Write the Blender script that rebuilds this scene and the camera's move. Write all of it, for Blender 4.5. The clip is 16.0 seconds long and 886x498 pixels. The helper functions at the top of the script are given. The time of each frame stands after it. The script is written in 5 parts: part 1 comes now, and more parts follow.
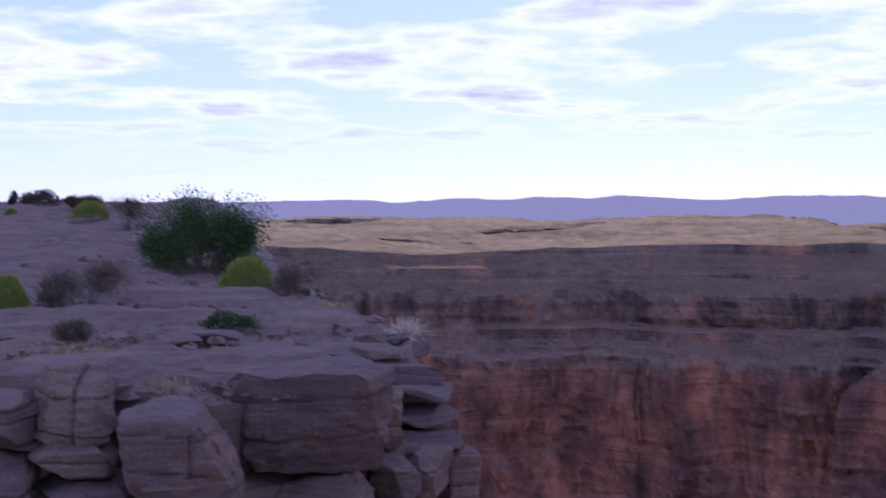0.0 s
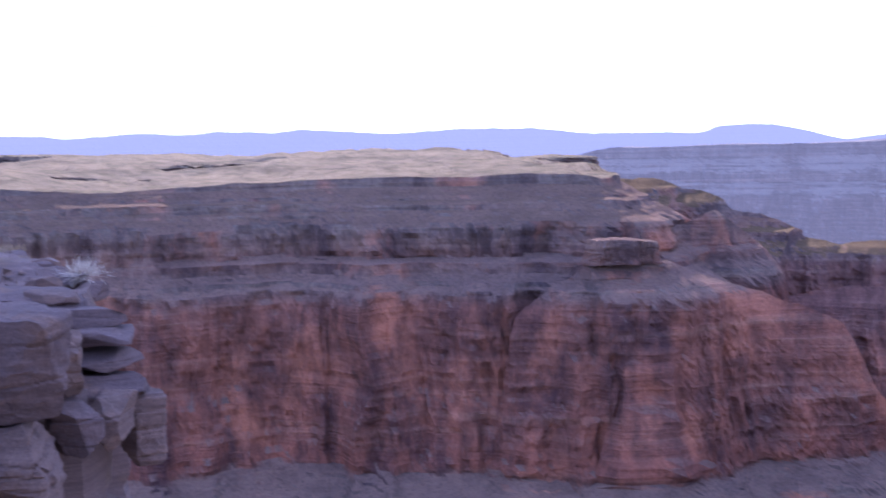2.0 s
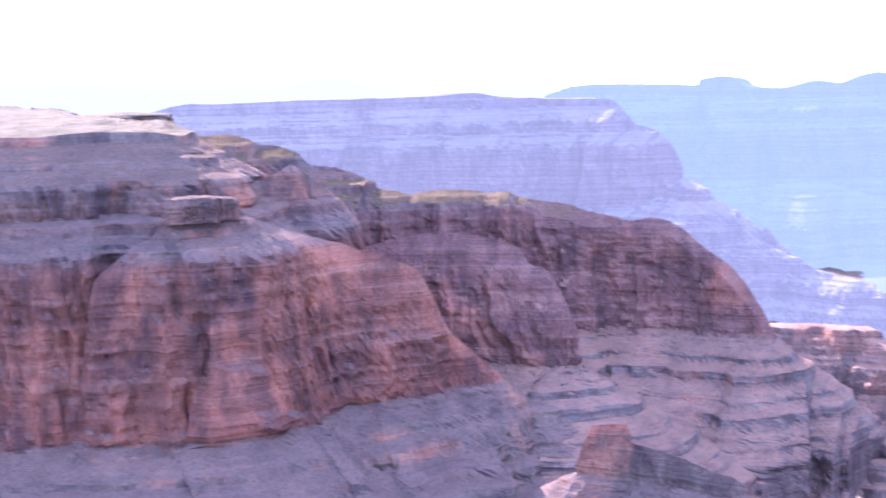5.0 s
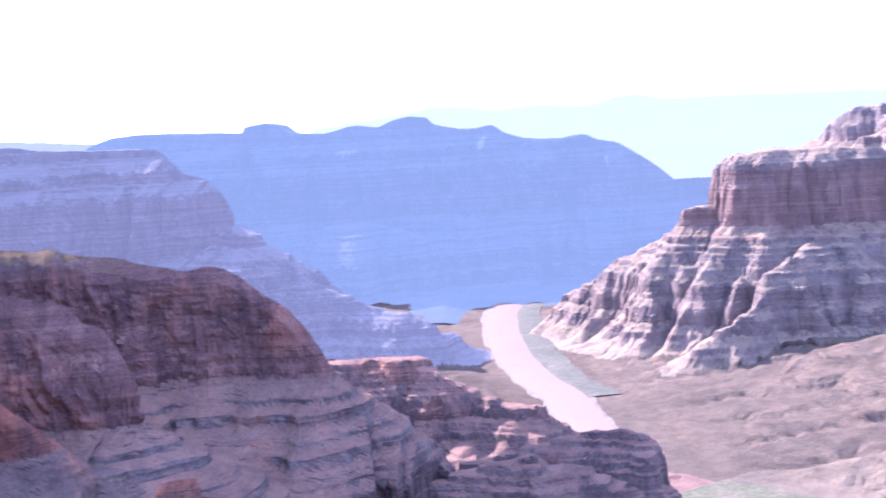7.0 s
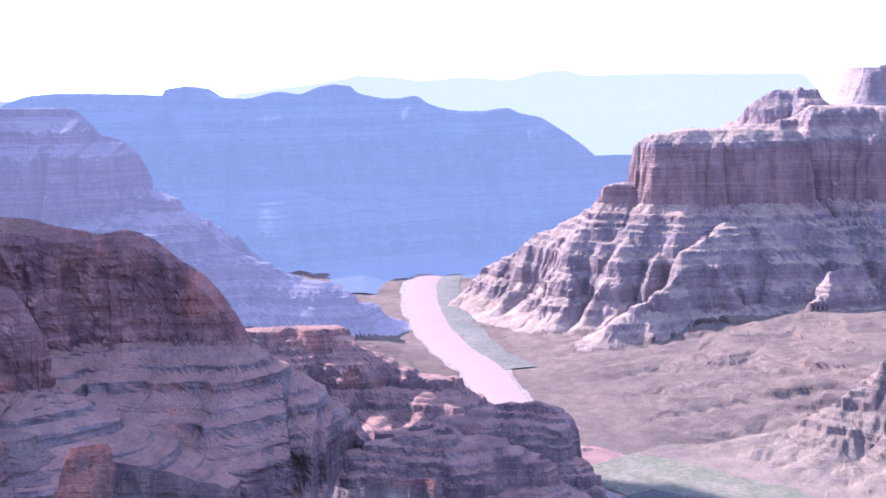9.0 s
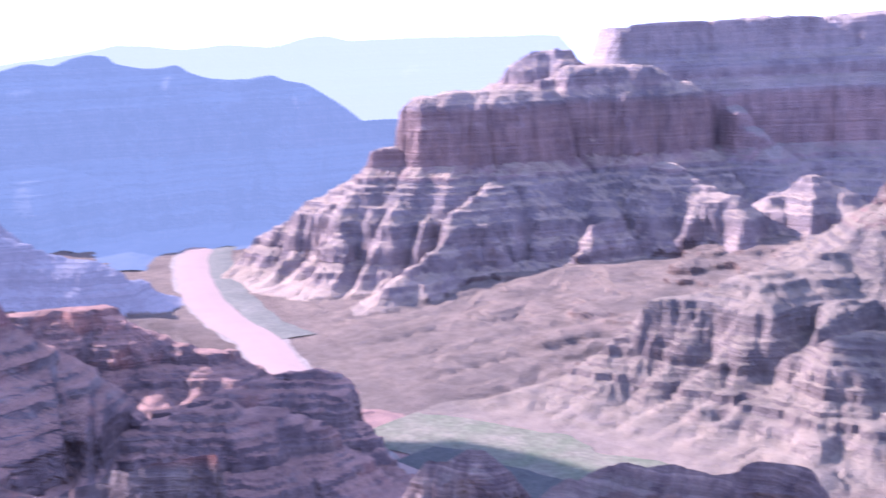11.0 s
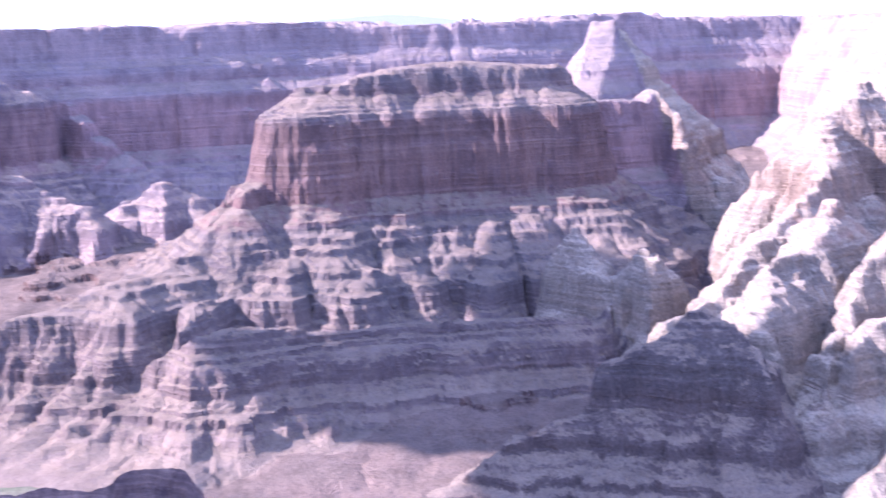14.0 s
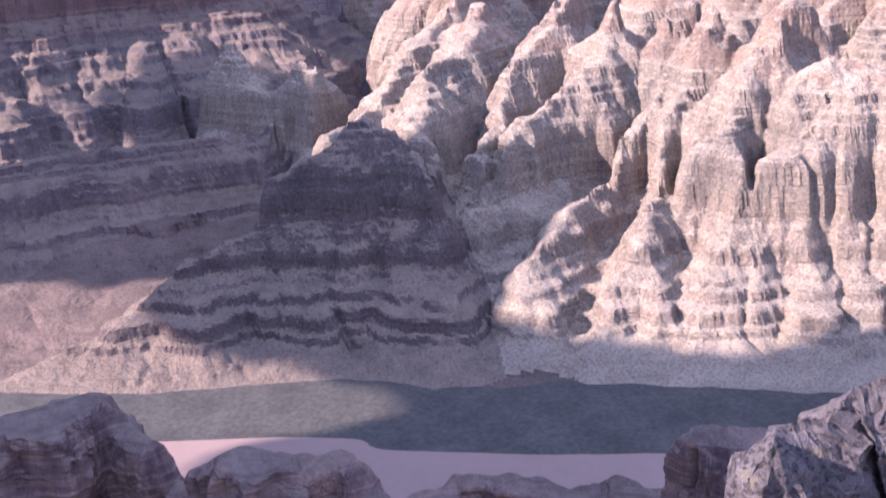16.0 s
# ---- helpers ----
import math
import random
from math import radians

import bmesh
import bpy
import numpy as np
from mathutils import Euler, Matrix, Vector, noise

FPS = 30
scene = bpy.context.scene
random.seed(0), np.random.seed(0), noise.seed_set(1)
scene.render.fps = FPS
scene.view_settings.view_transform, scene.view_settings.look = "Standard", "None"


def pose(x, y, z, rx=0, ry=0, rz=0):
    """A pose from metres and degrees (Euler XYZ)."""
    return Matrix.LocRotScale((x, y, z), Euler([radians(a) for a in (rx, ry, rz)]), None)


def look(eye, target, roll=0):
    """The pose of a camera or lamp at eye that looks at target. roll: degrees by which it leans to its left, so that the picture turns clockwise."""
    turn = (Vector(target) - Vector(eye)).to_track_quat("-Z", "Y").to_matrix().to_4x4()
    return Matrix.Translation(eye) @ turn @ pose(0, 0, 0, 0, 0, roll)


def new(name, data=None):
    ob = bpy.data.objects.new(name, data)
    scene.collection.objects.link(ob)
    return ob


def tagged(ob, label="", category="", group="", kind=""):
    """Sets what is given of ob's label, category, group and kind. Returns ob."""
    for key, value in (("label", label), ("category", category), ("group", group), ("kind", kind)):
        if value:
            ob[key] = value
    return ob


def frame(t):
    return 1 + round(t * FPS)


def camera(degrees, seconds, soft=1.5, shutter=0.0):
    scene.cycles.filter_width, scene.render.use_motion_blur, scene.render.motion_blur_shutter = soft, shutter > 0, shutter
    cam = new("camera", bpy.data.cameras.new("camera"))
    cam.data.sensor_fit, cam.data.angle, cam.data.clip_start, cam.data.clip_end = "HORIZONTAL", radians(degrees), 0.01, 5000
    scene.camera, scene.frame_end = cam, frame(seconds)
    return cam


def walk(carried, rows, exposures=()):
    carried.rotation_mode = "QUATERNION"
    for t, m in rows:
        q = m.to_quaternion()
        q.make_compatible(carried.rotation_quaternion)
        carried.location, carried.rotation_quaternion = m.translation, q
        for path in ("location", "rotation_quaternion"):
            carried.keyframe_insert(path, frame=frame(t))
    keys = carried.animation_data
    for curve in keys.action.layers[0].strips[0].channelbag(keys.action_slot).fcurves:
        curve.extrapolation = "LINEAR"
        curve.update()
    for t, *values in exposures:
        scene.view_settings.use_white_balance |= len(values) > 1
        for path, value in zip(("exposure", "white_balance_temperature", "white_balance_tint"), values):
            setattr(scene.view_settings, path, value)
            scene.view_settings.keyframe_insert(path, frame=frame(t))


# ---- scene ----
# camera: it stands on the rim and pans to the right
EYE = (0.0, 0.0, 1.6)
PATH = [
    (0, -0.02, -1.41, 0.38), (0.5, -3.22, -2.66, 0.04), (1, -6.45, -2.82, 0.75), (1.5, -11.28, -3.83, 1.17), (2, -14.91, -4.67, 1.08),
    (2.5, -19.9, -5.85, 0.86), (3, -25.63, -4.97, 2.49), (3.2, -27.44, -5.98, 2.33), (5.3, -38.01, -7.39, 1.1), (5.5, -41.15, -7.43, 0.79),
    (6, -48.61, -6.88, 1.9), (6.5, -52.27, -6.21, 2.92), (7, -55.73, -5.81, 3.3), (7.5, -58.35, -5.06, 1.91), (8, -59.35, -5.79, 1.08),
    (8.2, -58.61, -6.71, 1.22), (10.3, -62.06, -8.87, 2.74), (10.5, -63.7, -8.61, 2.39), (11, -70.27, -9.29, 2.6), (11.5, -77.01, -9.76, 2.28),
    (12, -82.76, -9.72, 2.84), (12.5, -85.48, -9.44, 3.58), (13, -89.34, -9.34, 2.72), (13.5, -95.99, -9.56, 1.31), (14, -100.29, -10.08, 1.96),
    (14.5, -105.95, -10.91, 0.96), (15, -112.27, -13.01, 1.72), (15.5, -116.33, -16.52, 2.34), (16, -116.57, -19.36, 2.28),
]
cam = camera(40.07, 16.0, shutter=0.5)
walk(cam, [(t, pose(*EYE, 90 + p, r, y)) for t, y, p, r in PATH],
     exposures=[(0.0, 1.0, 5150, 35), (1.0, 1.3, 4950, 31), (2.0, 1.95, 4750, 30), (3.2, 2.85, 4600, 31), (5.5, 3.0, 4750, 31), (7.5, 2.25, 4500, 31), (11.0, 2.2, 4500, 36), (12.5, 2.1, 4480, 33), (14.5, 2.35, 4620, 41), (16.0, 1.78, 4930, 37)])

# daylight: sun ahead of the camera's mid heading
SUN_AZ, SUN_EL = 11.0, 30.0
world = bpy.data.worlds.new("sky")
scene.world = world
world.use_nodes = True
wn = world.node_tree
sky = wn.nodes.new("ShaderNodeTexSky")
sky.sky_type = "NISHITA"
sky.sun_disc = False
sky.sun_elevation, sky.sun_rotation = radians(SUN_EL), radians(SUN_AZ)
sky.altitude, sky.dust_density, sky.air_density, sky.ozone_density = 1200, 0.6, 1.0, 2.0
tc = wn.nodes.new("ShaderNodeTexCoord")
wsep = wn.nodes.new("ShaderNodeSeparateXYZ")
wn.links.new(tc.outputs["Generated"], wsep.inputs[0])


def wmath(op, a, b, clamp=False):
    m = wn.nodes.new("ShaderNodeMath")
    m.operation, m.use_clamp = op, clamp
    for sock, v in zip(m.inputs, (a, b)):
        if hasattr(v, "is_output"):
            wn.links.new(v, sock)
        else:
            sock.default_value = v
    return m.outputs[0]


# a layer of broken cloud, seen in perspective
wz = wmath("ADD", wmath("MAXIMUM", wsep.outputs["Z"], 0.0), 0.09)
wc = wn.nodes.new("ShaderNodeCombineXYZ")
wn.links.new(wmath("DIVIDE", wsep.outputs["X"], wz), wc.inputs[0])
wn.links.new(wmath("DIVIDE", wsep.outputs["Y"], wz), wc.inputs[1])
cn = wn.nodes.new("ShaderNodeTexNoise")
cn.inputs["Scale"].default_value, cn.inputs["Detail"].default_value, cn.inputs["Roughness"].default_value = 1.5, 10, 0.56
wn.links.new(wc.outputs[0], cn.inputs["Vector"])
cover = wmath("MULTIPLY", wmath("SUBTRACT", cn.outputs["Fac"], 0.44, True), 10.0, True)
cover = wmath("MULTIPLY", cover, wmath("ADD", wmath("MULTIPLY", wmath("SUBTRACT", wsep.outputs["Z"], 0.045, True), 18.0, True), 0.12, True))
thick = wmath("MULTIPLY", wmath("SUBTRACT", cn.outputs["Fac"], 0.55, True), 7.0, True)
cloud_col = wn.nodes.new("ShaderNodeMix")
cloud_col.data_type = "RGBA"
cloud_col.inputs[6].default_value, cloud_col.inputs[7].default_value = (8.8, 8.9, 9.2, 1), (5.2, 5.2, 6.4, 1)
wn.links.new(thick, cloud_col.inputs[0])
pale = wn.nodes.new("ShaderNodeMix")
pale.data_type = "RGBA"
pale.inputs[0].default_value = 0.7
grade = wn.nodes.new("ShaderNodeMix")
grade.data_type = "RGBA"
grade.inputs[6].default_value, grade.inputs[7].default_value = (7.2, 7.6, 8.0, 1), (4.4, 5.7, 7.8, 1)
wn.links.new(wmath("MULTIPLY", wsep.outputs["Z"], 3.2, True), grade.inputs[0])
zenith = wn.nodes.new("ShaderNodeMix")
zenith.data_type = "RGBA"
zenith.inputs[7].default_value = (2.9, 5.2, 10.6, 1)
wn.links.new(wmath("MULTIPLY", wmath("SUBTRACT", wsep.outputs["Z"], 0.2, True), 2.2, True), zenith.inputs[0])
wn.links.new(grade.outputs[2], zenith.inputs[6])
wn.links.new(zenith.outputs[2], pale.inputs[7])
wn.links.new(sky.outputs[0], pale.inputs[6])
whole = wn.nodes.new("ShaderNodeMix")
whole.data_type = "RGBA"
wn.links.new(cover, whole.inputs[0])
wn.links.new(pale.outputs[2], whole.inputs[6])
wn.links.new(cloud_col.outputs[2], whole.inputs[7])
wn.links.new(whole.outputs[2], wn.nodes["Background"].inputs[0])
wn.nodes["Background"].inputs[1].default_value = 0.058
sun = new("sun", bpy.data.lights.new("sun", "SUN"))
sun.data.energy, sun.data.angle, sun.data.color = 5.0, radians(0.6), (1.0, 0.79, 0.54)
sa, se = radians(SUN_AZ), radians(SUN_EL)
sun.matrix_world = look((900 * math.sin(sa) * math.cos(se), 900 * math.cos(sa) * math.cos(se), 900 * math.sin(se)), (0, 0, 0))


# ---- materials ----
def nodes_of(name):
    m = bpy.data.materials.new(name)
    m.use_nodes = True
    return m, m.node_tree, m.node_tree.nodes["Principled BSDF"]


def link(nt, a, b):
    nt.links.new(a, b)


def noise_tex(nt, vec, scale, detail=6.0, rough=0.6):
    n = nt.nodes.new("ShaderNodeTexNoise")
    n.inputs["Scale"].default_value, n.inputs["Detail"].default_value, n.inputs["Roughness"].default_value = scale, detail, rough
    link(nt, vec, n.inputs["Vector"])
    return n.outputs["Fac"]


def ramp(nt, fac, stops, mode="LINEAR"):
    r = nt.nodes.new("ShaderNodeValToRGB")
    r.color_ramp.interpolation = mode
    while len(r.color_ramp.elements) < len(stops):
        r.color_ramp.elements.new(0.5)
    for e, (pos, col) in zip(r.color_ramp.elements, stops):
        e.position, e.color = pos, (*col, 1)
    link(nt, fac, r.inputs[0])
    return r.outputs[0]


def mix(nt, fac, a, b, blend="MIX"):
    m = nt.nodes.new("ShaderNodeMix")
    m.data_type, m.blend_type = "RGBA", blend
    for sock, v in ((m.inputs[0], fac), (m.inputs[6], a), (m.inputs[7], b)):
        if hasattr(v, "is_output"):
            link(nt, v, sock)
        elif sock.type == "RGBA":
            sock.default_value = (*v, 1)
        else:
            sock.default_value = v
    return m.outputs[2]


def maths(nt, op, a, b=None, clamp=False):
    m = nt.nodes.new("ShaderNodeMath")
    m.operation, m.use_clamp = op, clamp
    for sock, v in zip(m.inputs, (a, b)):
        if v is None:
            continue
        if hasattr(v, "is_output"):
            link(nt, v, sock)
        else:
            sock.default_value = v
    return m.outputs[0]


def strata_rock(name, cliff_cols, slope_col, slope_col2, tone=0.72, grain=1.0, glow=None, dark=1.0, fresh=0.0, scrub=0.0, scrub_from=-110.0, band=1.0, speckle=1.0):
    """Layered canyon rock: cliffs coloured by height, gentler ground covered by debris and sparse scrub."""
    m, nt, bsdf = nodes_of(name)
    geo = nt.nodes.new("ShaderNodeNewGeometry")
    pos = geo.outputs["Position"]
    sep = nt.nodes.new("ShaderNodeSeparateXYZ")
    link(nt, pos, sep.inputs[0])
    nsep = nt.nodes.new("ShaderNodeSeparateXYZ")
    link(nt, geo.outputs["Normal"], nsep.inputs[0])
    big = noise_tex(nt, pos, 0.006 * grain, 4)
    mid = noise_tex(nt, pos, 0.035 * grain, 6)
    fine = noise_tex(nt, pos, 0.25 * grain, 8, 0.7)
    # height coordinate, wavering a little
    wav = maths(nt, "MULTIPLY", maths(nt, "SUBTRACT", mid, 0.5), 9.0)
    h = maths(nt, "ADD", sep.outputs["Z"], wav)
    hn = maths(nt, "DIVIDE", maths(nt, "ADD", h, 640.0), 700.0)
    col = ramp(nt, hn, cliff_cols)
    # thin beds: noise squeezed flat
    mp = nt.nodes.new("ShaderNodeMapping")
    mp.inputs["Scale"].default_value = (0.002, 0.002, 0.11 * grain)
    link(nt, pos, mp.inputs["Vector"])
    beds = noise_tex(nt, mp.outputs[0], 1.0, 5, 0.65)
    # vertical streaks of varnish on the cliffs
    mp2 = nt.nodes.new("ShaderNodeMapping")
    mp2.inputs["Scale"].default_value = (0.05 * grain, 0.05 * grain, 0.006 * grain)
    link(nt, pos, mp2.inputs["Vector"])
    streak = noise_tex(nt, mp2.outputs[0], 1.0, 6, 0.65)
    mp3 = nt.nodes.new("ShaderNodeMapping")
    mp3.inputs["Scale"].default_value = (0.022 * grain, 0.022 * grain, 0.011 * grain)
    link(nt, pos, mp3.inputs["Vector"])
    col = mix(nt, maths(nt, "MULTIPLY", maths(nt, "SUBTRACT", streak, 0.38, True), 2.6, True), mix(nt, 0.55 * dark, col, (0.07, 0.05, 0.055)), col)
    col = mix(nt, maths(nt, "MULTIPLY", maths(nt, "SUBTRACT", beds, 0.52, True), 2.2, True), col, mix(nt, 0.5, col, (0.42, 0.33, 0.27)))
    patch = noise_tex(nt, mp3.outputs[0], 1.0, 5, 0.6)
    col = mix(nt, maths(nt, "MULTIPLY", maths(nt, "SUBTRACT", patch, 0.46, True), 5.0, True), col, mix(nt, 0.62 * dark, col, (0.055, 0.04, 0.05)))
    if fresh:
        # fallen faces show the unstained orange rock
        mp4 = nt.nodes.new("ShaderNodeMapping")
        mp4.inputs["Scale"].default_value = (0.011, 0.011, 0.007)
        mp4.inputs["Location"].default_value = (3.1, 1.7, 0.4)
        link(nt, pos, mp4.inputs["Vector"])
        bare = noise_tex(nt, mp4.outputs[0], 1.0, 6, 0.62)
        col = mix(nt, maths(nt, "MULTIPLY", maths(nt, "SUBTRACT", bare, 0.53, True), 9.0 * fresh, True), col, mix(nt, 0.7, col, (0.62, 0.27, 0.17)))
    slope = mix(nt, maths(nt, "MULTIPLY", maths(nt, "SUBTRACT", mid, 0.42, True), 4.0, True), slope_col, slope_col2)
    slope = mix(nt, maths(nt, "MULTIPLY", maths(nt, "SUBTRACT", fine, 0.55, True), 5.0, True), slope, mix(nt, 0.45, slope, (0.07, 0.075, 0.05)))
    thin = maths(nt, "MULTIPLY", maths(nt, "SUBTRACT", beds, 0.5, True), 4.5, True)
    slope = mix(nt, maths(nt, "MULTIPLY", thin, 0.6), slope, mix(nt, 0.75, slope, col))
    # single bushes and boulders on the slopes
    speck = noise_tex(nt, pos, 0.42 * grain, 3, 0.75)
    slope = mix(nt, maths(nt, "MULTIPLY", maths(nt, "SUBTRACT", speck, 0.56, True), 9.0, True), slope, mix(nt, 0.55, slope, (0.06, 0.06, 0.045)))
    if scrub:
        # level tops are overgrown with olive scrub
        level = maths(nt, "MULTIPLY", maths(nt, "SUBTRACT", nsep.outputs["Z"], 0.64, True), 6.0 * scrub, True)
        level = maths(nt, "MULTIPLY", level, maths(nt, "DIVIDE", maths(nt, "ADD", sep.outputs["Z"], -scrub_from), 40.0, True))
        slope = mix(nt, level, slope, mix(nt, mid, (0.12, 0.09, 0.06), (0.18, 0.132, 0.09)))
    up = maths(nt, "ADD", nsep.outputs["Z"], maths(nt, "MULTIPLY", maths(nt, "SUBTRACT", fine, 0.5), 0.3))
    flat = maths(nt, "MULTIPLY", maths(nt, "SUBTRACT", up, 0.58, True), 5.0, True)
    col = mix(nt, flat, col, slope)
    col = mix(nt, 1.0, col, ramp(nt, big, [(0.3, (0.82, 0.82, 0.84)), (0.7, (1.12, 1.08, 1.05))]), "MULTIPLY")
    col = mix(nt, 1.0, col, ramp(nt, fine, [(0.3, (1 - 0.28 * speckle, 1 - 0.28 * speckle, 1 - 0.26 * speckle)), (0.7, (1 + 0.2 * speckle, 1 + 0.18 * speckle, 1 + 0.15 * speckle))]), "MULTIPLY")
    # beds differ in tone from layer to layer
    col = mix(nt, band, col, ramp(nt, beds, [(0.34, (0.74, 0.73, 0.75)), (0.5, (1.0, 1.0, 1.0)), (0.66, (1.22, 1.2, 1.17))]), "MULTIPLY")
    col = mix(nt, 1.0, col, (tone, tone, tone), "MULTIPLY")
    link(nt, col, bsdf.inputs["Base Color"])
    bsdf.inputs["Roughness"].default_value = 0.93
    bsdf.inputs["Specular IOR Level"].default_value = 0.0
    bump = nt.nodes.new("ShaderNodeBump")
    bump.inputs["Strength"].default_value, bump.inputs["Distance"].default_value = 1.0, 9.0 / grain
    link(nt, maths(nt, "ADD", maths(nt, "ADD", maths(nt, "MULTIPLY", beds, 0.9), maths(nt, "MULTIPLY", streak, 0.5)), maths(nt, "MULTIPLY", fine, 0.5)), bump.inputs["Height"])
    link(nt, bump.outputs[0], bsdf.inputs["Normal"])
    # glow: a steady emission put in to stand for distance haze
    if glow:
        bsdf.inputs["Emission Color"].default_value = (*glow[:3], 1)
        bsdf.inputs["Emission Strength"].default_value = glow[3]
    return m


RED = [(0.0, (0.28, 0.21, 0.17)), (0.12, (0.30, 0.20, 0.155)), (0.26, (0.31, 0.21, 0.165)), (0.30, (0.27, 0.215, 0.18)), (0.43, (0.26, 0.205, 0.175)),
       (0.45, (0.40, 0.165, 0.115)), (0.68, (0.37, 0.175, 0.13)), (0.71, (0.25, 0.21, 0.19)), (0.75, (0.34, 0.20, 0.16)), (0.80, (0.25, 0.215, 0.195)), (1.0, (0.31, 0.245, 0.21))]
PALE = [(p, (0.55 * r + 0.16, 0.55 * g + 0.115, 0.55 * b + 0.09)) for p, (r, g, b) in RED]
# mauve, lightened beds: haze put into butte and east wall colour
HAZE_MAUVE = [(p, (0.27 * r + 0.20, 0.27 * g + 0.165, 0.27 * b + 0.155)) for p, (r, g, b) in RED]
# darker beds: shade of headland and hill partly put into colour
BROWN = [(p, (0.3 * r + 0.13, 0.3 * g + 0.115, 0.3 * b + 0.10)) for p, (r, g, b) in RED]
# blue-grey beds: haze put into the colour of far rock
HAZE_BLUE = [(p, (0.2 * r + 0.13, 0.2 * g + 0.13, 0.2 * b + 0.15)) for p, (r, g, b) in RED]
MAT_WALL = strata_rock("canyon_rock", RED, (0.23, 0.16, 0.14), (0.165, 0.118, 0.108), tone=0.95, dark=1.2, fresh=0.55, scrub=0.25, band=0.4)
CREAM = [(p, (0.22 * r + 0.31, 0.22 * g + 0.265, 0.22 * b + 0.185)) for p, (r, g, b) in RED]
MAT_EAST = strata_rock("pale_canyon_rock", CREAM, (0.46, 0.385, 0.27), (0.38, 0.31, 0.215), tone=0.86, dark=0.45, band=0.6, speckle=1.7)
MAT_VALLEY = strata_rock("valley_debris", PALE, (0.34, 0.265, 0.205), (0.265, 0.206, 0.16), tone=0.53, speckle=1.4)
MAT_HEAD = strata_rock("brown_canyon_rock", BROWN, (0.26, 0.205, 0.15), (0.20, 0.156, 0.115), tone=0.9, dark=0.7, band=0.35)
# toned down in colour to deepen the hill's shade
MAT_HILL = strata_rock("shade_toned_hill_rock", BROWN, (0.38, 0.30, 0.215), (0.30, 0.235, 0.17), tone=0.7, dark=0.45, band=0.15, speckle=1.5)
# range emits faintly, so horizon haze is painted into it
MAT_PALE_HAZE = strata_rock("pale_haze_glow_range", HAZE_BLUE, (0.17, 0.165, 0.175), (0.15, 0.15, 0.16), glow=(0.74, 0.71, 0.84, 0.27), tone=0.12)
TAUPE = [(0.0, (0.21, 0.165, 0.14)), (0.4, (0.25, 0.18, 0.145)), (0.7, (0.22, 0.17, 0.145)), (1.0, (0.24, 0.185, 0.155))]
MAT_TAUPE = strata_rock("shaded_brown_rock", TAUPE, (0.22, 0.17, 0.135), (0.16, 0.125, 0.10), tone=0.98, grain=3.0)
MAT_SCRUB = strata_rock("scrub_plateau", PALE, (0.36, 0.30, 0.225), (0.22, 0.195, 0.14), tone=0.66)
# reds greyed in colour to stand for haze on the ridge
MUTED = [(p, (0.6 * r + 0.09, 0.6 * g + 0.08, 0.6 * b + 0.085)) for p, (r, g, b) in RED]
MAT_MUTED = strata_rock("haze_muted_rock", MUTED, (0.34, 0.21, 0.16), (0.25, 0.16, 0.13), tone=0.95, fresh=0.4, scrub=0.9, scrub_from=-230.0, band=0.6)
MAT_FAR = strata_rock("hazed_far_rock", HAZE_MAUVE, (0.36, 0.277, 0.20), (0.285, 0.215, 0.155), tone=0.92, dark=0.6, band=0.4)
# wall copy of the hazed rock, slopes darkened in colour to suit its shade
MAT_RIM_WALL = strata_rock("shade_toned_wall_rock", HAZE_MAUVE, (0.25, 0.20, 0.16), (0.20, 0.16, 0.13), tone=1.15, dark=0.6, band=0.3)
# mesa and far rock emit faintly: haze painted in as glow
MAT_MESA = strata_rock("haze_glow_mesa", HAZE_BLUE, (0.22, 0.20, 0.20), (0.19, 0.18, 0.18), glow=(0.50, 0.46, 0.54, 0.10), tone=0.62)
MAT_DIST = strata_rock("haze_glow_rock", HAZE_BLUE, (0.17, 0.165, 0.175), (0.15, 0.15, 0.16), glow=(0.42, 0.47, 0.56, 0.165), tone=0.3)
MAT_HAZE = strata_rock("haze_glow_range", HAZE_BLUE, (0.17, 0.165, 0.175), (0.15, 0.15, 0.16), glow=(0.63, 0.61, 0.82, 0.22), tone=0.12)


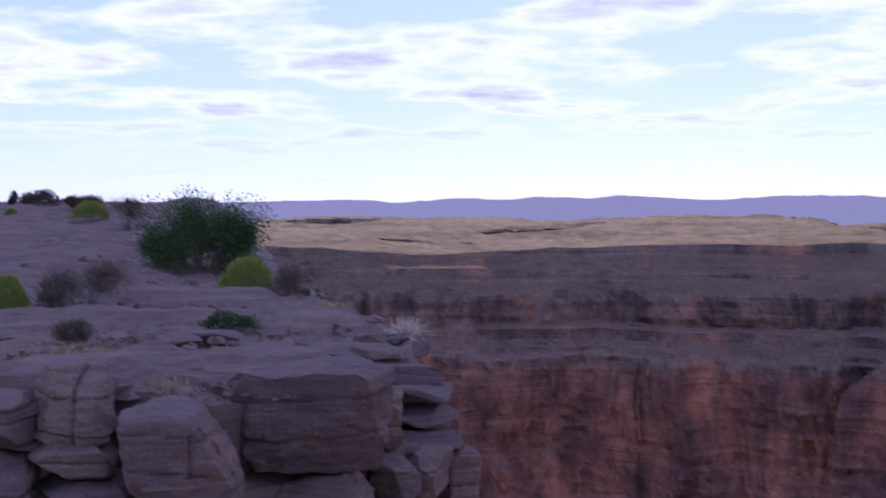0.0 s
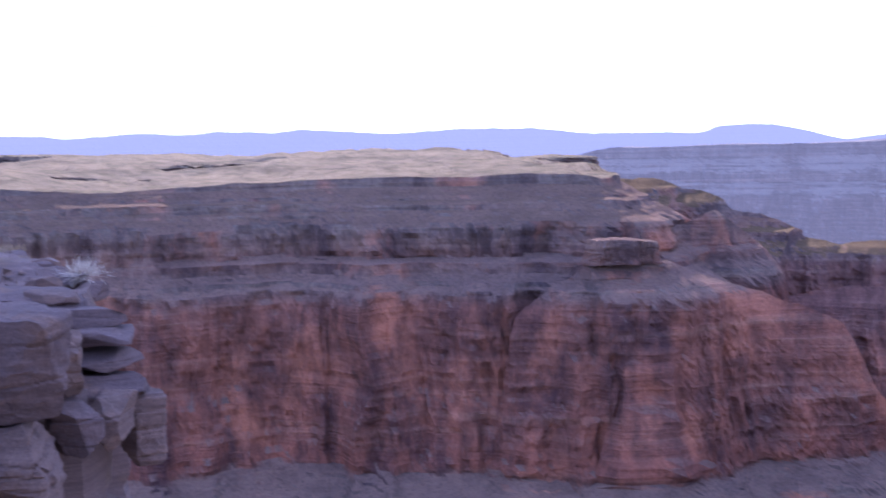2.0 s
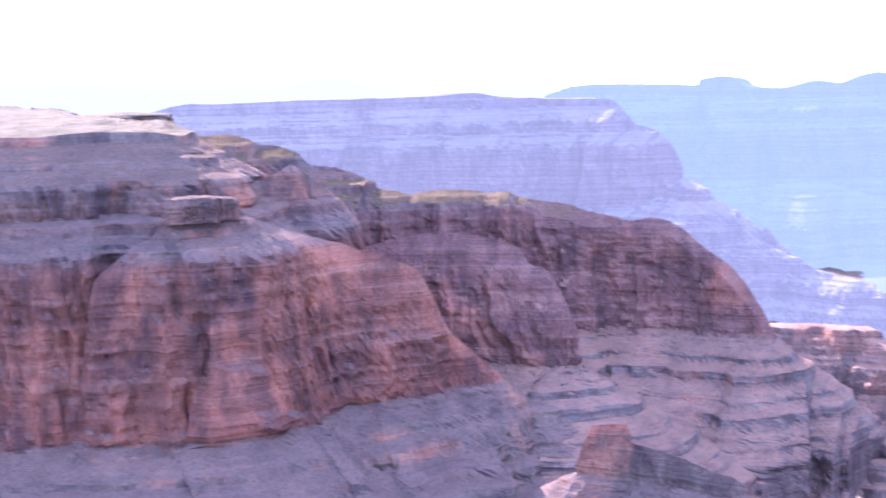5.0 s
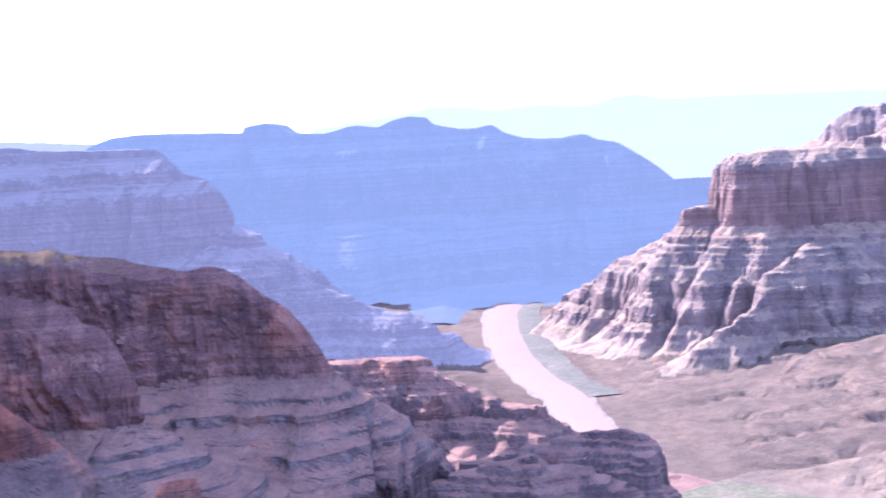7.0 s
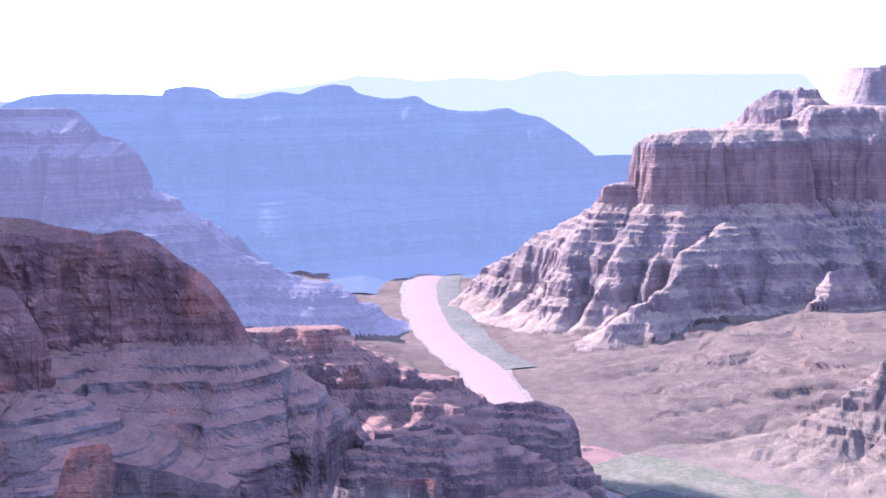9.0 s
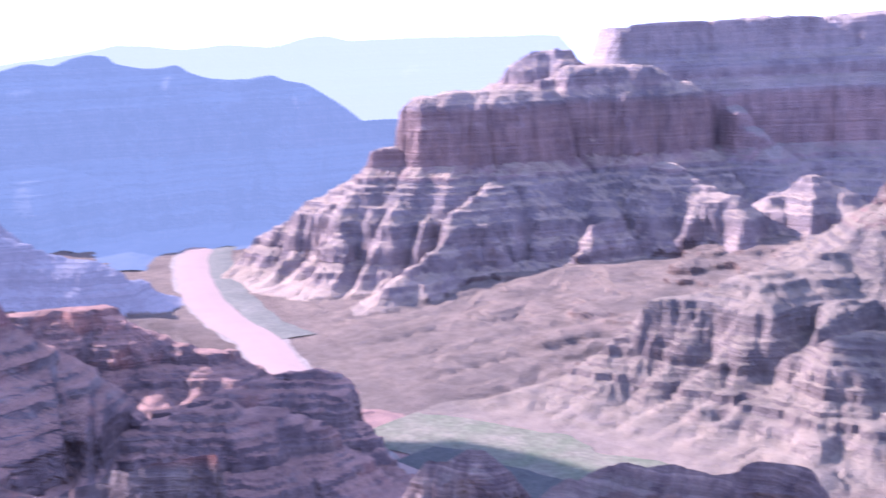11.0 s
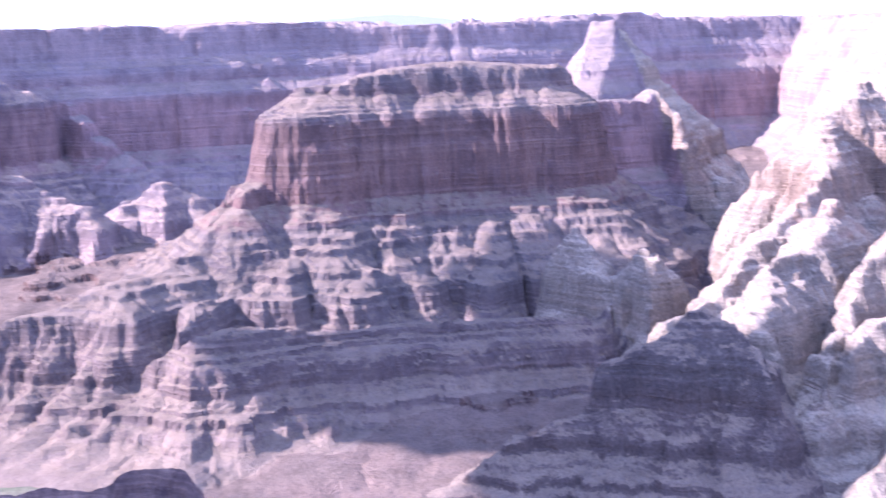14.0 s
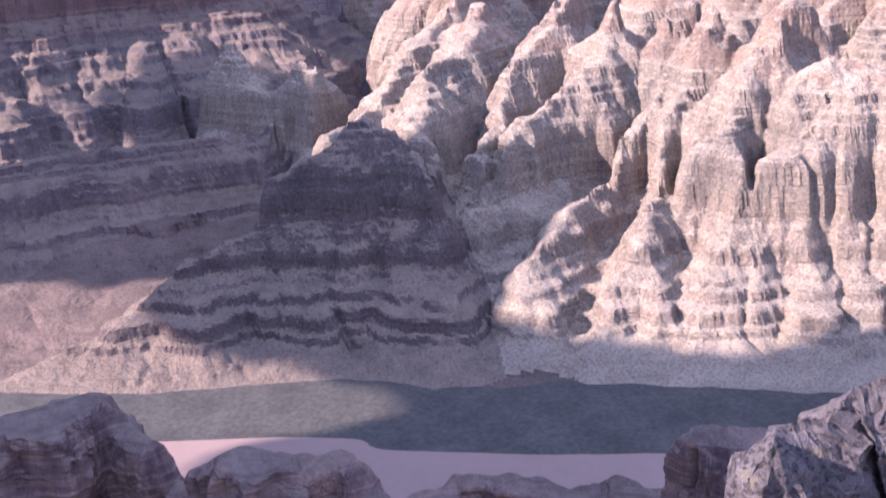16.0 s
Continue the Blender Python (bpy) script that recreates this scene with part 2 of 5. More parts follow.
def limestone(name):
    """Pale grey rock pitted all over; the dark of the hollows is put into the colour."""
    m, nt, bsdf = nodes_of(name)
    geo = nt.nodes.new("ShaderNodeNewGeometry")
    pos = geo.outputs["Position"]
    warp = nt.nodes.new("ShaderNodeMapping")
    warp.inputs["Scale"].default_value = (0.8, 0.8, 1.5)
    link(nt, pos, warp.inputs["Vector"])
    pit = nt.nodes.new("ShaderNodeTexVoronoi")
    pit.inputs["Scale"].default_value = 1.0
    link(nt, warp.outputs[0], pit.inputs["Vector"])
    where = noise_tex(nt, pos, 0.25, 5, 0.7)
    fine = noise_tex(nt, pos, 3.0, 6, 0.7)
    blot = noise_tex(nt, pos, 0.16, 5)
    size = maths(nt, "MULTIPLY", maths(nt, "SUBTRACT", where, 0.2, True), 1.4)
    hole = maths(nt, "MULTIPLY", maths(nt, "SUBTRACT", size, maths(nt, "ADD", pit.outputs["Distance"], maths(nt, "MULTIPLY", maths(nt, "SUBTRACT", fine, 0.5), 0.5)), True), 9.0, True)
    col = ramp(nt, blot, [(0.35, (0.095, 0.08, 0.076)), (0.5, (0.125, 0.107, 0.10)), (0.65, (0.165, 0.144, 0.136))])
    col = mix(nt, 1.0, col, ramp(nt, fine, [(0.3, (0.6, 0.6, 0.6)), (0.7, (1.3, 1.28, 1.26))]), "MULTIPLY")
    col = mix(nt, maths(nt, "MULTIPLY", maths(nt, "SUBTRACT", noise_tex(nt, pos, 0.22, 4), 0.6, True), 6.0, True), col, (0.20, 0.16, 0.08))
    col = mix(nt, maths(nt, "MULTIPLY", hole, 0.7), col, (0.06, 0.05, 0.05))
    link(nt, col, bsdf.inputs["Base Color"])
    bsdf.inputs["Roughness"].default_value, bsdf.inputs["Specular IOR Level"].default_value = 0.95, 0.1
    bp = nt.nodes.new("ShaderNodeBump")
    bp.inputs["Strength"].default_value, bp.inputs["Distance"].default_value = 1.0, 0.5
    link(nt, maths(nt, "SUBTRACT", fine, hole), bp.inputs["Height"])
    link(nt, bp.outputs[0], bsdf.inputs["Normal"])
    return m


MAT_NEAR = limestone("pitted_limestone")


# ---- terrain tools ----
def hash_grid(ix, iy, iz, seed):
    h = (ix * 374761393 + iy * 668265263 + iz * 2147483647 + seed * 144665) & 0xFFFFFFFF
    h = ((h ^ (h >> 13)) * 1274126177) & 0xFFFFFFFF
    return ((h ^ (h >> 16)) & 0xFFFF) / 32767.5 - 1.0


def vnoise(x, y, z=0.0, seed=0):
    """Smooth value noise from -1 to 1, on arrays."""
    x, y, z = np.broadcast_arrays(np.asarray(x, float), np.asarray(y, float), np.asarray(z, float))
    fx, fy, fz = np.floor(x), np.floor(y), np.floor(z)
    ix, iy, iz = fx.astype(np.int64), fy.astype(np.int64), fz.astype(np.int64)
    u, v, w = [t * t * (3 - 2 * t) for t in (x - fx, y - fy, z - fz)]
    tot = 0
    for dx in (0, 1):
        for dy in (0, 1):
            for dz in (0, 1):
                tot = tot + hash_grid(ix + dx, iy + dy, iz + dz, seed) * (u if dx else 1 - u) * (v if dy else 1 - v) * (w if dz else 1 - w)
    return tot


def fbm(x, y, z=0.0, octaves=4, seed=0):
    tot, a = 0, 0.5
    for k in range(octaves):
        tot = tot + a * vnoise(x * 2.03 ** k, y * 2.03 ** k, np.asarray(z) * 2.03 ** k, seed + 17 * k)
        a *= 0.5
    return tot


# beds of the canyon: from height, to height, metres out per metre down, ledge spacing
BEDS = [(260, -40, 0.35, 14), (-40, -82, 1.5, 11), (-82, -115, 0.22, 17), (-115, -150, 1.55, 12), (-150, -330, 0.16, 45),
        (-330, -455, 1.6, 15), (-455, -502, 0.22, 17), (-502, -518, 1.6, 8), (-518, -562, 0.25, 15), (-562, -640, 2.6, 11)]


def bed_profile(BEDS, bared=0.2):
    """Distance out and way along the profile, by height, with small ledges inside each bed."""
    zs, cot = [260.0], []
    rng = np.random.RandomState(5)
    for top, bot, c, gap in BEDS:
        z = top
        while z > bot + 1e-6:
            step = min(gap * rng.uniform(0.5, 1.5), z - bot)
            if z - bot - step < 2:
                step = z - bot
            # cliffs step sharply; most of the gentler beds are buried in talus
            bare = c < 0.8 or rng.uniform() < bared
            a = rng.uniform(0.25, 0.5) if bare else rng.uniform(0.65, 0.85)
            bare = bare and c < 1.8
            riser = (0.1 if bare else 0.3 if c < 2.5 else 0.9) * c + 0.02
            for part, k in ((a, (c - riser * (1 - a)) / a), (1 - a, riser)):
                zs.append(zs[-1] - step * part)
                cot.append(max(k, 0.03))
            z -= step
    zs = np.array(zs)
    dz, cot = -np.diff(zs), np.array(cot)
    edge = np.array([260.0] + [b[1] for b in BEDS])
    plain = np.r_[0, np.cumsum([(t - b) * c for t, b, c, _ in BEDS])]
    out = np.r_[0, np.cumsum(dz * cot)]
    # ledges drift from the plain slope: bring them back
    out += np.interp(-zs, -edge, plain - np.interp(-edge, -zs, out))
    way = np.r_[0, np.cumsum(dz * np.hypot(1, cot))]
    return zs, np.maximum.accumulate(out), way, edge, plain


PZ, PX, PS, EZ, EX = bed_profile(BEDS)
# the lower country east of the river weathers to gentler, ledged slopes
LOW_BEDS = [(260, -40, 0.32, 16), (-40, -80, 0.9, 9), (-80, -110, 0.35, 12), (-110, -150, 1.2, 9), (-150, -298, 0.2, 45), (-298, -345, 1.2, 11), (-345, -440, 1.5, 12),
            (-440, -468, 0.55, 14), (-468, -490, 1.4, 8), (-490, -520, 0.6, 14), (-520, -572, 1.6, 11), (-572, -640, 3.4, 20)]
LPZ, LPX, _, LEZ, LEX = bed_profile(LOW_BEDS, 0.8)
# the south wall falls in short cliffs and talus by turns
SOUTH_BEDS = [(260, 0, 0.4, 16), (0, -90, 1.15, 12), (-90, -130, 0.5, 14), (-130, -255, 1.25, 9), (-255, -300, 0.42, 15), (-300, -405, 1.3, 9), (-405, -468, 0.38, 26),
              (-468, -500, 1.5, 6), (-500, -514, 0.6, 9), (-514, -575, 1.9, 20), (-575, -640, 2.8, 20)]
SPZ, SPX, _, SEZ, SEX = bed_profile(SOUTH_BEDS, 0.4)
# both profiles meet at the rim and at the floor
rim_out, floor_out = np.interp([0.0, 600.0], -LEZ, LEX)
south_rim, south_floor = np.interp([0.0, 600.0], -SEZ, SEX)
SPX, SEX = [rim_out + (v - south_rim) * (floor_out - rim_out) / (south_floor - south_rim) for v in (SPX, SEX)]


def out_of(z, broken=0.0):
    """Metres out at a height; broken, 0 to 1: how far the small ledges are worn away."""
    return np.interp(-z, -PZ, PX) * (1 - broken) + np.interp(-z, -EZ, EX) * broken


def way_of(z):
    return np.interp(-z, -PZ, PS)


def height_of(s):
    return np.interp(s, PS, PZ)


def densify(pts, step, rough=0.0, seed=0):
    p = np.array(pts, float)
    if len(p) > 2:
        # Catmull-Rom through the points
        q = np.vstack([2 * p[0] - p[1], p, 2 * p[-1] - p[-2]])
        res = []
        for i in range(1, len(q) - 2):
            n = max(2, int(np.hypot(*(q[i + 1] - q[i])[:2]) / step * 1.5))
            t = np.linspace(0, 1, n, endpoint=False)[:, None]
            a, b, c, d = q[i - 1], q[i], q[i + 1], q[i + 2]
            cr = 0.5 * (2 * b + (c - a) * t + (2 * a - 5 * b + 4 * c - d) * t ** 2 + (3 * b - a - 3 * c + d) * t ** 3)
            li = b + (c - b) * t
            res.append(0.5 * cr + 0.5 * li)
        p = np.vstack(res + [p[-1:]])
    s = np.r_[0, np.cumsum(np.hypot(*np.diff(p[:, :2], axis=0).T))]
    n = max(4, int(s[-1] / step))
    u = np.linspace(0, s[-1], n)
    p = np.stack([np.interp(u, s, p[:, k]) for k in range(3)], -1)
    if rough:
        p[:, 2] += rough * fbm(u / 40.0, seed * 3.1, 0, 5, seed)
        side = normals2(p, 5)
        p[:, :2] += side * (1.6 * rough * fbm(u / 45.0, seed * 1.7, 9, 4, seed + 2))[:, None] * np.minimum(1, np.arange(len(p)) / 5.0)[:, None]
    return p, u


def normals2(p, smooth=9):
    t = np.gradient(p[:, :2], axis=0)
    k = min(smooth, len(p) // 2 * 2 - 1)
    if k > 2:
        pad = np.pad(t, ((k // 2, k // 2), (0, 0)), mode="edge")
        t = np.stack([np.convolve(pad[:, i], np.ones(k) / k, "valid") for i in range(2)], -1)
    t /= np.linalg.norm(t, axis=1)[:, None] + 1e-9
    return np.stack([t[:, 1], -t[:, 0]], -1)


def ribs(x, y, z, seed, octaves=3):
    """Sharp-crested ribs, about -1 to 1."""
    tot, a = 0, 0.62
    for k in range(octaves):
        f = 2.1 ** k
        tot = tot + a * (1 - 3.2 * np.abs(vnoise(x * f, y * f, z * f, seed + 31 * k)))
        a *= 0.5
    return tot


CLIFF_Z = np.array([v for t, b, c, _ in BEDS for v in (t - 3.0, b + 3.0)])
CLIFF_V = np.array([v for t, b, c, _ in BEDS for v in ((1.0, 1.0) if c < 0.5 else (0.0, 0.0))])
BED_END = np.array([b[1] for b in BEDS])


def relief(cx, cy, nx, ny, d, z, seed, gully, size, grit=1.0):
    """Buttresses, gullies and flutes, as a shift outward: sharp in the cliffs, soft on the slopes."""
    k = 1.0 / size
    steep = np.interp(-z, -CLIFF_Z, CLIFF_V)
    bed = np.searchsorted(-BED_END, -z) * 3.7
    px, py = cx + nx * 60 * size, cy + ny * 60 * size
    wx = 18 * size * vnoise(px * k / 70, py * k / 70, z * k / 60, seed + 77)
    px, py = px + wx, py - wx
    g1 = ribs(px * k / 170, py * k / 170, z * k / 900, seed)
    g2 = ribs(px * k / 58, py * k / 58, z * k / 260, seed + 5)
    g3 = ribs(px * k / 19, py * k / 19, bed + z * k / 150, seed + 9, 3)
    gx, gy = cx + nx * d, cy + ny * d
    g4 = fbm(gx * k / 9, gy * k / 9, z * k / 4, 3, seed + 13)
    blocks = np.round(1.6 * vnoise(gx * k / 13, gy * k / 13, np.floor(z * k / 9) * 1.7, seed + 15)) / 1.6
    return (gully * (g1 * np.minimum(0.5 * d, 58 * size) + g2 * np.minimum(0.4 * d, 20 * size) * (0.4 + 0.6 * steep) + g3 * np.minimum(0.3 * d, 8.5 * size) * (0.12 + 0.88 * steep))
            + grit * (blocks * np.minimum(0.2 * d, 3.0 * size) * (0.35 + 0.65 * steep) + g4 * np.minimum(0.2 * d + 0.4, 4.2 * size)))


def worn(x, y, z, seed, size):
    return np.clip(0.2 + 1.3 * fbm(x / (90 * size), y / (90 * size), z / (60 * size), 3, seed + 21), 0, 1)


def skin(loops, closed):
    """Faces for rows of vertices (rows, columns)."""
    r, c = loops
    i = np.arange(r - 1)[:, None] * c
    j = np.arange(c if closed else c - 1)[None, :]
    jn = (j + 1) % c
    return np.stack([i + j, i + c + j, i + c + jn, i + jn], -1).reshape(-1, 4)


def ridge(pts, width=6.0, base=-600.0, step=4.0, rows=90, seed=1, gully=1.0, size=1.0, rough=5.0, drop=0.0, grit=1.0):
    """A ridge or butte round a crest line; the beds set its flanks. drop lowers the beds."""
    p, u = densify(pts, step, rough, seed)
    n = normals2(p)
    caps = 15
    ang0 = np.linspace(0, np.pi, caps + 2)[1:-1]

    def turn(v, a):
        return np.stack([v[0] * np.cos(a) - v[1] * np.sin(a), v[0] * np.sin(a) + v[1] * np.cos(a)], -1)
    c = np.vstack([p, np.repeat(p[-1:], caps, 0), p[::-1], np.repeat(p[:1], caps, 0)])
    nn = np.vstack([n, turn(n[-1], ang0), -n[::-1], turn(-n[0], ang0)])
    z0 = c[:, 2] + drop
    zb = np.minimum(base + drop, z0 - 5)
    q = np.linspace(0, 1, rows)[:, None]
    s0, s1 = way_of(z0)[None], way_of(zb)[None]
    z = height_of(s0 + (s1 - s0) * q)
    wav = 7.0 * size * fbm(c[:, 0] / 150, c[:, 1] / 150, 0, 4, seed + 3)[None]
    b = worn(c[None, :, 0] + 80 * nn[None, :, 0], c[None, :, 1] + 80 * nn[None, :, 1], z, seed, size)
    d = out_of(z + wav, b) - out_of(z0[None] + wav, b)
    d = np.maximum(d, 0) + width * np.minimum(q * rows / 4.0, 1.0)
    cx, cy, nx, ny = [a[None] + 0 * q for a in (c[:, 0], c[:, 1], nn[:, 0], nn[:, 1])]
    d2 = np.maximum(d + relief(cx, cy, nx, ny, d, z, seed, gully, size, grit) * np.minimum(q * 12, 1), 0)
    v = np.stack([cx + nx * d2, cy + ny * d2, z - drop], -1)
    return v.reshape(-1, 3), skin((rows, len(c)), True)


def scarp(pts, back, base=-600.0, step=4.0, rows=110, top_rows=24, seed=1, gully=1.0, size=1.0, rough=3.0, drop=0.0, top_relief=6.0, rise=0.0, rib=0.0, span=140.0):
    """The edge of a plateau: its top runs back from the rim, the beds fall away on the right of the line."""
    p, u = densify(pts, step, rough, seed)
    n = normals2(p, 25)
    z0 = p[:, 2] + drop
    zb = np.minimum(base + drop, z0 - 5)
    q = np.linspace(0, 1, rows)[:, None]
    s0, s1 = way_of(z0)[None], way_of(zb)[None]
    z = height_of(s0 + (s1 - s0) * q)
    wav = 7.0 * size * fbm(p[:, 0] / 150, p[:, 1] / 150, 0, 4, seed + 3)[None]
    b = worn(p[None, :, 0], p[None, :, 1], z, seed, size)
    d = np.maximum(out_of(z + wav, b) - out_of(z0[None] + wav, b), 0)
    cx, cy, nx, ny = [a[None] + 0 * q for a in (p[:, 0], p[:, 1], n[:, 0], n[:, 1])]
    d2 = d + relief(cx, cy, nx, ny, d, z, seed, gully, size)
    face = np.stack([cx + nx * d2, cy + ny * d2, z - drop], -1)
    f = (np.linspace(1, 0, top_rows, endpoint=False) ** 1.8)[:, None]
    tx, ty = p[None, :, 0] + back[0] * f, p[None, :, 1] + back[1] * f
    tz = p[None, :, 2] + rise * f + top_relief * fbm(tx / 160, ty / 160, 0, 5, seed + 40) * np.minimum(f * 14, 1)
    if rib:
        uu = u[None] + 0.25 * span * vnoise(u[None] / span, f * 3, 0, seed + 51)
        env = np.minimum(f * 7, 1) * np.minimum((1.15 - f) * 4, 1)
        tz = tz + env * (rib * ribs(uu / span, f * 0.9, 0, seed + 52) + 0.38 * rib * ribs(uu / span * 2.9, f * 2.2, 0, seed + 53) + 0.1 * rib * ribs(uu / span * 9, f * 7, 0, seed + 54))
    tz = tz + 2.3 * np.sin(tz / 2.1 + 2.0 * vnoise(tx / 120, ty / 120, 0, seed + 55)) * min(1.0, rise / 50)
    v = np.vstack([np.stack([tx, ty, tz], -1).reshape(-1, 3), face.reshape(-1, 3)])
    return v, skin((rows + top_rows, len(p)), False)


def mesh_of(name, shells, mat, parent=None, smooth=False):
    vs, fs, k = [], [], 0
    for v, f in shells:
        vs.append(v)
        fs.append(f + k)
        k += len(v)
    v, f = np.vstack(vs), np.vstack(fs)
    me = bpy.data.meshes.new(name)
    me.vertices.add(len(v))
    me.vertices.foreach_set("co", v.astype(np.float32).ravel())
    me.loops.add(f.size)
    me.loops.foreach_set("vertex_index", f.astype(np.int32).ravel())
    me.polygons.add(len(f))
    me.polygons.foreach_set("loop_start", np.arange(0, f.size, 4, dtype=np.int32))
    me.polygons.foreach_set("use_smooth", np.full(len(f), smooth))
    me.update(calc_edges=True)
    me.materials.append(mat)
    ob = new(name, me)
    ob.parent = parent
    return ob


# ---- plan: crest lines and rims in metres, placed to fit the camera's view ----
PLAN = {}
PLAN['b_rim'] = [(-951, 1409, -37), (-530, 1457, -35), (-199, 1436, -30), (-37, 1440, -40), (55, 1429, -37), (238, 1400, -31), (454, 1335, -28), (521, 1299, -32)]
PLAN['nose'] = [(518, 1301, -38), (528, 1257, -64), (538, 1213, -86), (534, 1174, -98)]
PLAN['promontory'] = [(387, 1173, -169), (419, 1172, -147), (455, 1170, -126), (467, 1176, -97), (500, 1173, -94), (529, 1171, -98), (555, 1165, -120), (594, 1170, -136), (658, 1160, -156), (741, 1135, -193), (786, 1132, -271), (870, 1097, -355)]
PLAN['nose_block'] = [(478, 1168, -91), (498, 1167, -91), (528, 1161, -95)]
PLAN['tower_c'] = [(780, 886, -324), (792, 874, -323), (805, 863, -325)]
PLAN['tower_ridge'] = [(765, 886, -352), (788, 841, -336), (800, 807, -338), (814, 768, -345), (829, 726, -362), (839, 688, -371), (850, 647, -356), (848, 621, -344), (842, 600, -342), (851, 557, -331), (852, 524, -322)]
PLAN['ridge_2'] = [(681, 1666, -42), (732, 1638, -43), (781, 1607, -56), (829, 1576, -76), (837, 1565, -88), (859, 1545, -94), (905, 1512, -116), (919, 1496, -129), (953, 1467, -135), (989, 1435, -132), (1025, 1402, -135), (1071, 1359, -143), (1113, 1318, -157), (1150, 1276, -172), (1175, 1244, -180), (1193, 1217, -177), (1215, 1184, -192), (1227, 1162, -212), (1242, 1134, -231), (1255, 1110, -257), (1265, 1087, -296), (1273, 1068, -334), (1305, 1016, -378), (1335, 964, -429), (1351, 930, -472)]
PLAN['rib_2'] = [(789, 1346, -190), (819, 1317, -179), (869, 1274, -173), (892, 1247, -170), (915, 1219, -180), (934, 1193, -192), (939, 1178, -212), (949, 1159, -218), (955, 1142, -239), (958, 1128, -265)]
PLAN['low_1'] = [(1481, 1005, -510), (1501, 959, -493), (1541, 875, -467), (1557, 827, -456), (1572, 778, -447), (1578, 744, -454), (1587, 703, -474), (1592, 669, -499), (1593, 642, -510), (1593, 616, -531), (1593, 591, -570), (1589, 577, -603)]
PLAN['d_rim'] = [(1396, 3695, -32), (1506, 3625, -3), (1661, 3529, -3), (1811, 3426, 0), (1924, 3335, 0), (2002, 3259, 1), (2107, 3163, 2), (2220, 3053, 9), (2273, 2983, -6), (2412, 2839, -17), (2475, 2751, -20), (2487, 2705, -26), (2499, 2661, -65), (2498, 2627, -94), (2525, 2566, -115), (2539, 2517, -160), (2542, 2478, -222)]
PLAN['d_spur'] = [(2471, 2478, -301), (2463, 2422, -265), (2445, 2375, -233), (2426, 2328, -273), (2428, 2259, -291), (2445, 2172, -344), (2435, 2115, -381), (2455, 2021, -432), (2479, 1916, -469), (2487, 1829, -474), (2485, 1754, -509), (2479, 1681, -576), (2460, 1628, -622)]
PLAN['d_low'] = [(1705, 1544, -439), (1716, 1501, -438), (1753, 1427, -424), (1801, 1332, -427), (1800, 1300, -445), (1798, 1268, -453), (1804, 1223, -474), (1805, 1186, -486), (1810, 1142, -504), (1827, 1075, -514)]
PLAN['e_wall'] = [(3048, 3785, -39), (3087, 3728, -1), (3127, 3672, 22), (3198, 3587, 32), (3297, 3470, 24), (3378, 3367, 19), (3440, 3278, 16), (3439, 3279, 33), (3495, 3211, 47), (3520, 3177, 39), (3549, 3135, 6), (3628, 3035, -5), (3657, 2992, 4), (3695, 2936, 18), (3742, 2866, 6), (3781, 2807, 30), (3813, 2753, 43), (3845, 2698, 33), (3856, 2674, 6), (3909, 2586, -18), (3936, 2536, -18), (3967, 2476, -8), (3987, 2433, -40), (4022, 2365, -64), (4085, 2244, -75), (4122, 2162, -64), (4140, 2117, -85), (4171, 2042, -107), (4201, 1967, -156), (4227, 1898, -211), (4247, 1838, -267), (4262, 1789, -331)]
PLAN['e_low'] = [(3271, 2890, -433), (3307, 2836, -365), (3345, 2778, -314), (3399, 2698, -324), (3431, 2642, -333), (3483, 2560, -362), (3535, 2475, -419), (3565, 2416, -494), (3589, 2363, -567), (3604, 2324, -629)]
PLAN['e_back'] = [(4355, 2250, -112), (4381, 2176, -99), (4421, 2067, -89), (4442, 1995, -125), (4455, 1939, -140), (4488, 1833, -158), (4506, 1760, -169)]
PLAN['far_a'] = [(-2430, 4209, 61), (-980, 4760, 73), (-722, 4806, 76), (-322, 4849, 81), (-187, 4856, 69), (84, 4859, 85), (264, 4853, 77), (376, 4845, 87), (599, 4823, 81), (708, 4808, 91), (1037, 4738, 70), (1306, 4672, 83), (1597, 4583, 80), (1783, 4515, 57), (2050, 4402, 54), (2192, 4335, 50), (2263, 4299, 76), (2431, 4208, 77), (2546, 4141, 49), (2659, 4071, 15), (2771, 3998, 29), (2862, 3935, 34), (2933, 3884, 26), (3153, 3710, 3), (3265, 3613, 3)]
PLAN['far_b'] = [(3722, 3156, 15), (3830, 3024, 34), (3935, 2886, 52), (4014, 2776, 75), (4088, 2664, 67), (4150, 2567, 51), (4239, 2418, 60), (4322, 2266, 46), (4383, 2145, 73), (4424, 2059, 76), (4455, 1991, 57), (4529, 1818, 56), (4594, 1646, 54), (4652, 1475, 47), (4697, 1323, 45), (4729, 1206, 40)]
PLAN['far_c'] = [(4872, -277, 41), (4865, -383, 68), (4831, -694, 81), (4777, -998, 41), (4746, -1139, 2)]
PLAN['h_butte'] = [(3918, 1207, -115), (3907, 1159, -53), (3906, 1070, -13), (3901, 993, -9), (3880, 972, -46)]
PLAN['h_rim'] = [(4251, 922, 40), (3578, 723, 28), (3611, 677, 42), (3645, 615, 48), (3693, 445, 50), (3734, 271, 58), (3763, 167, 41), (3790, -44, 54), (3809, -182, 47), (3814, -415, 33), (3798, -692, 22), (3796, -749, 25), (3826, -1052, 29), (3890, -1254, 34), (3960, -1533, 24), (3975, -1800, 18), (3950, -1990, 12), (2640, -1800, 6), (2465, -1700, -4), (2236, -1640, 3), (1929, -1590, 22), (1269, -1918, 26)]
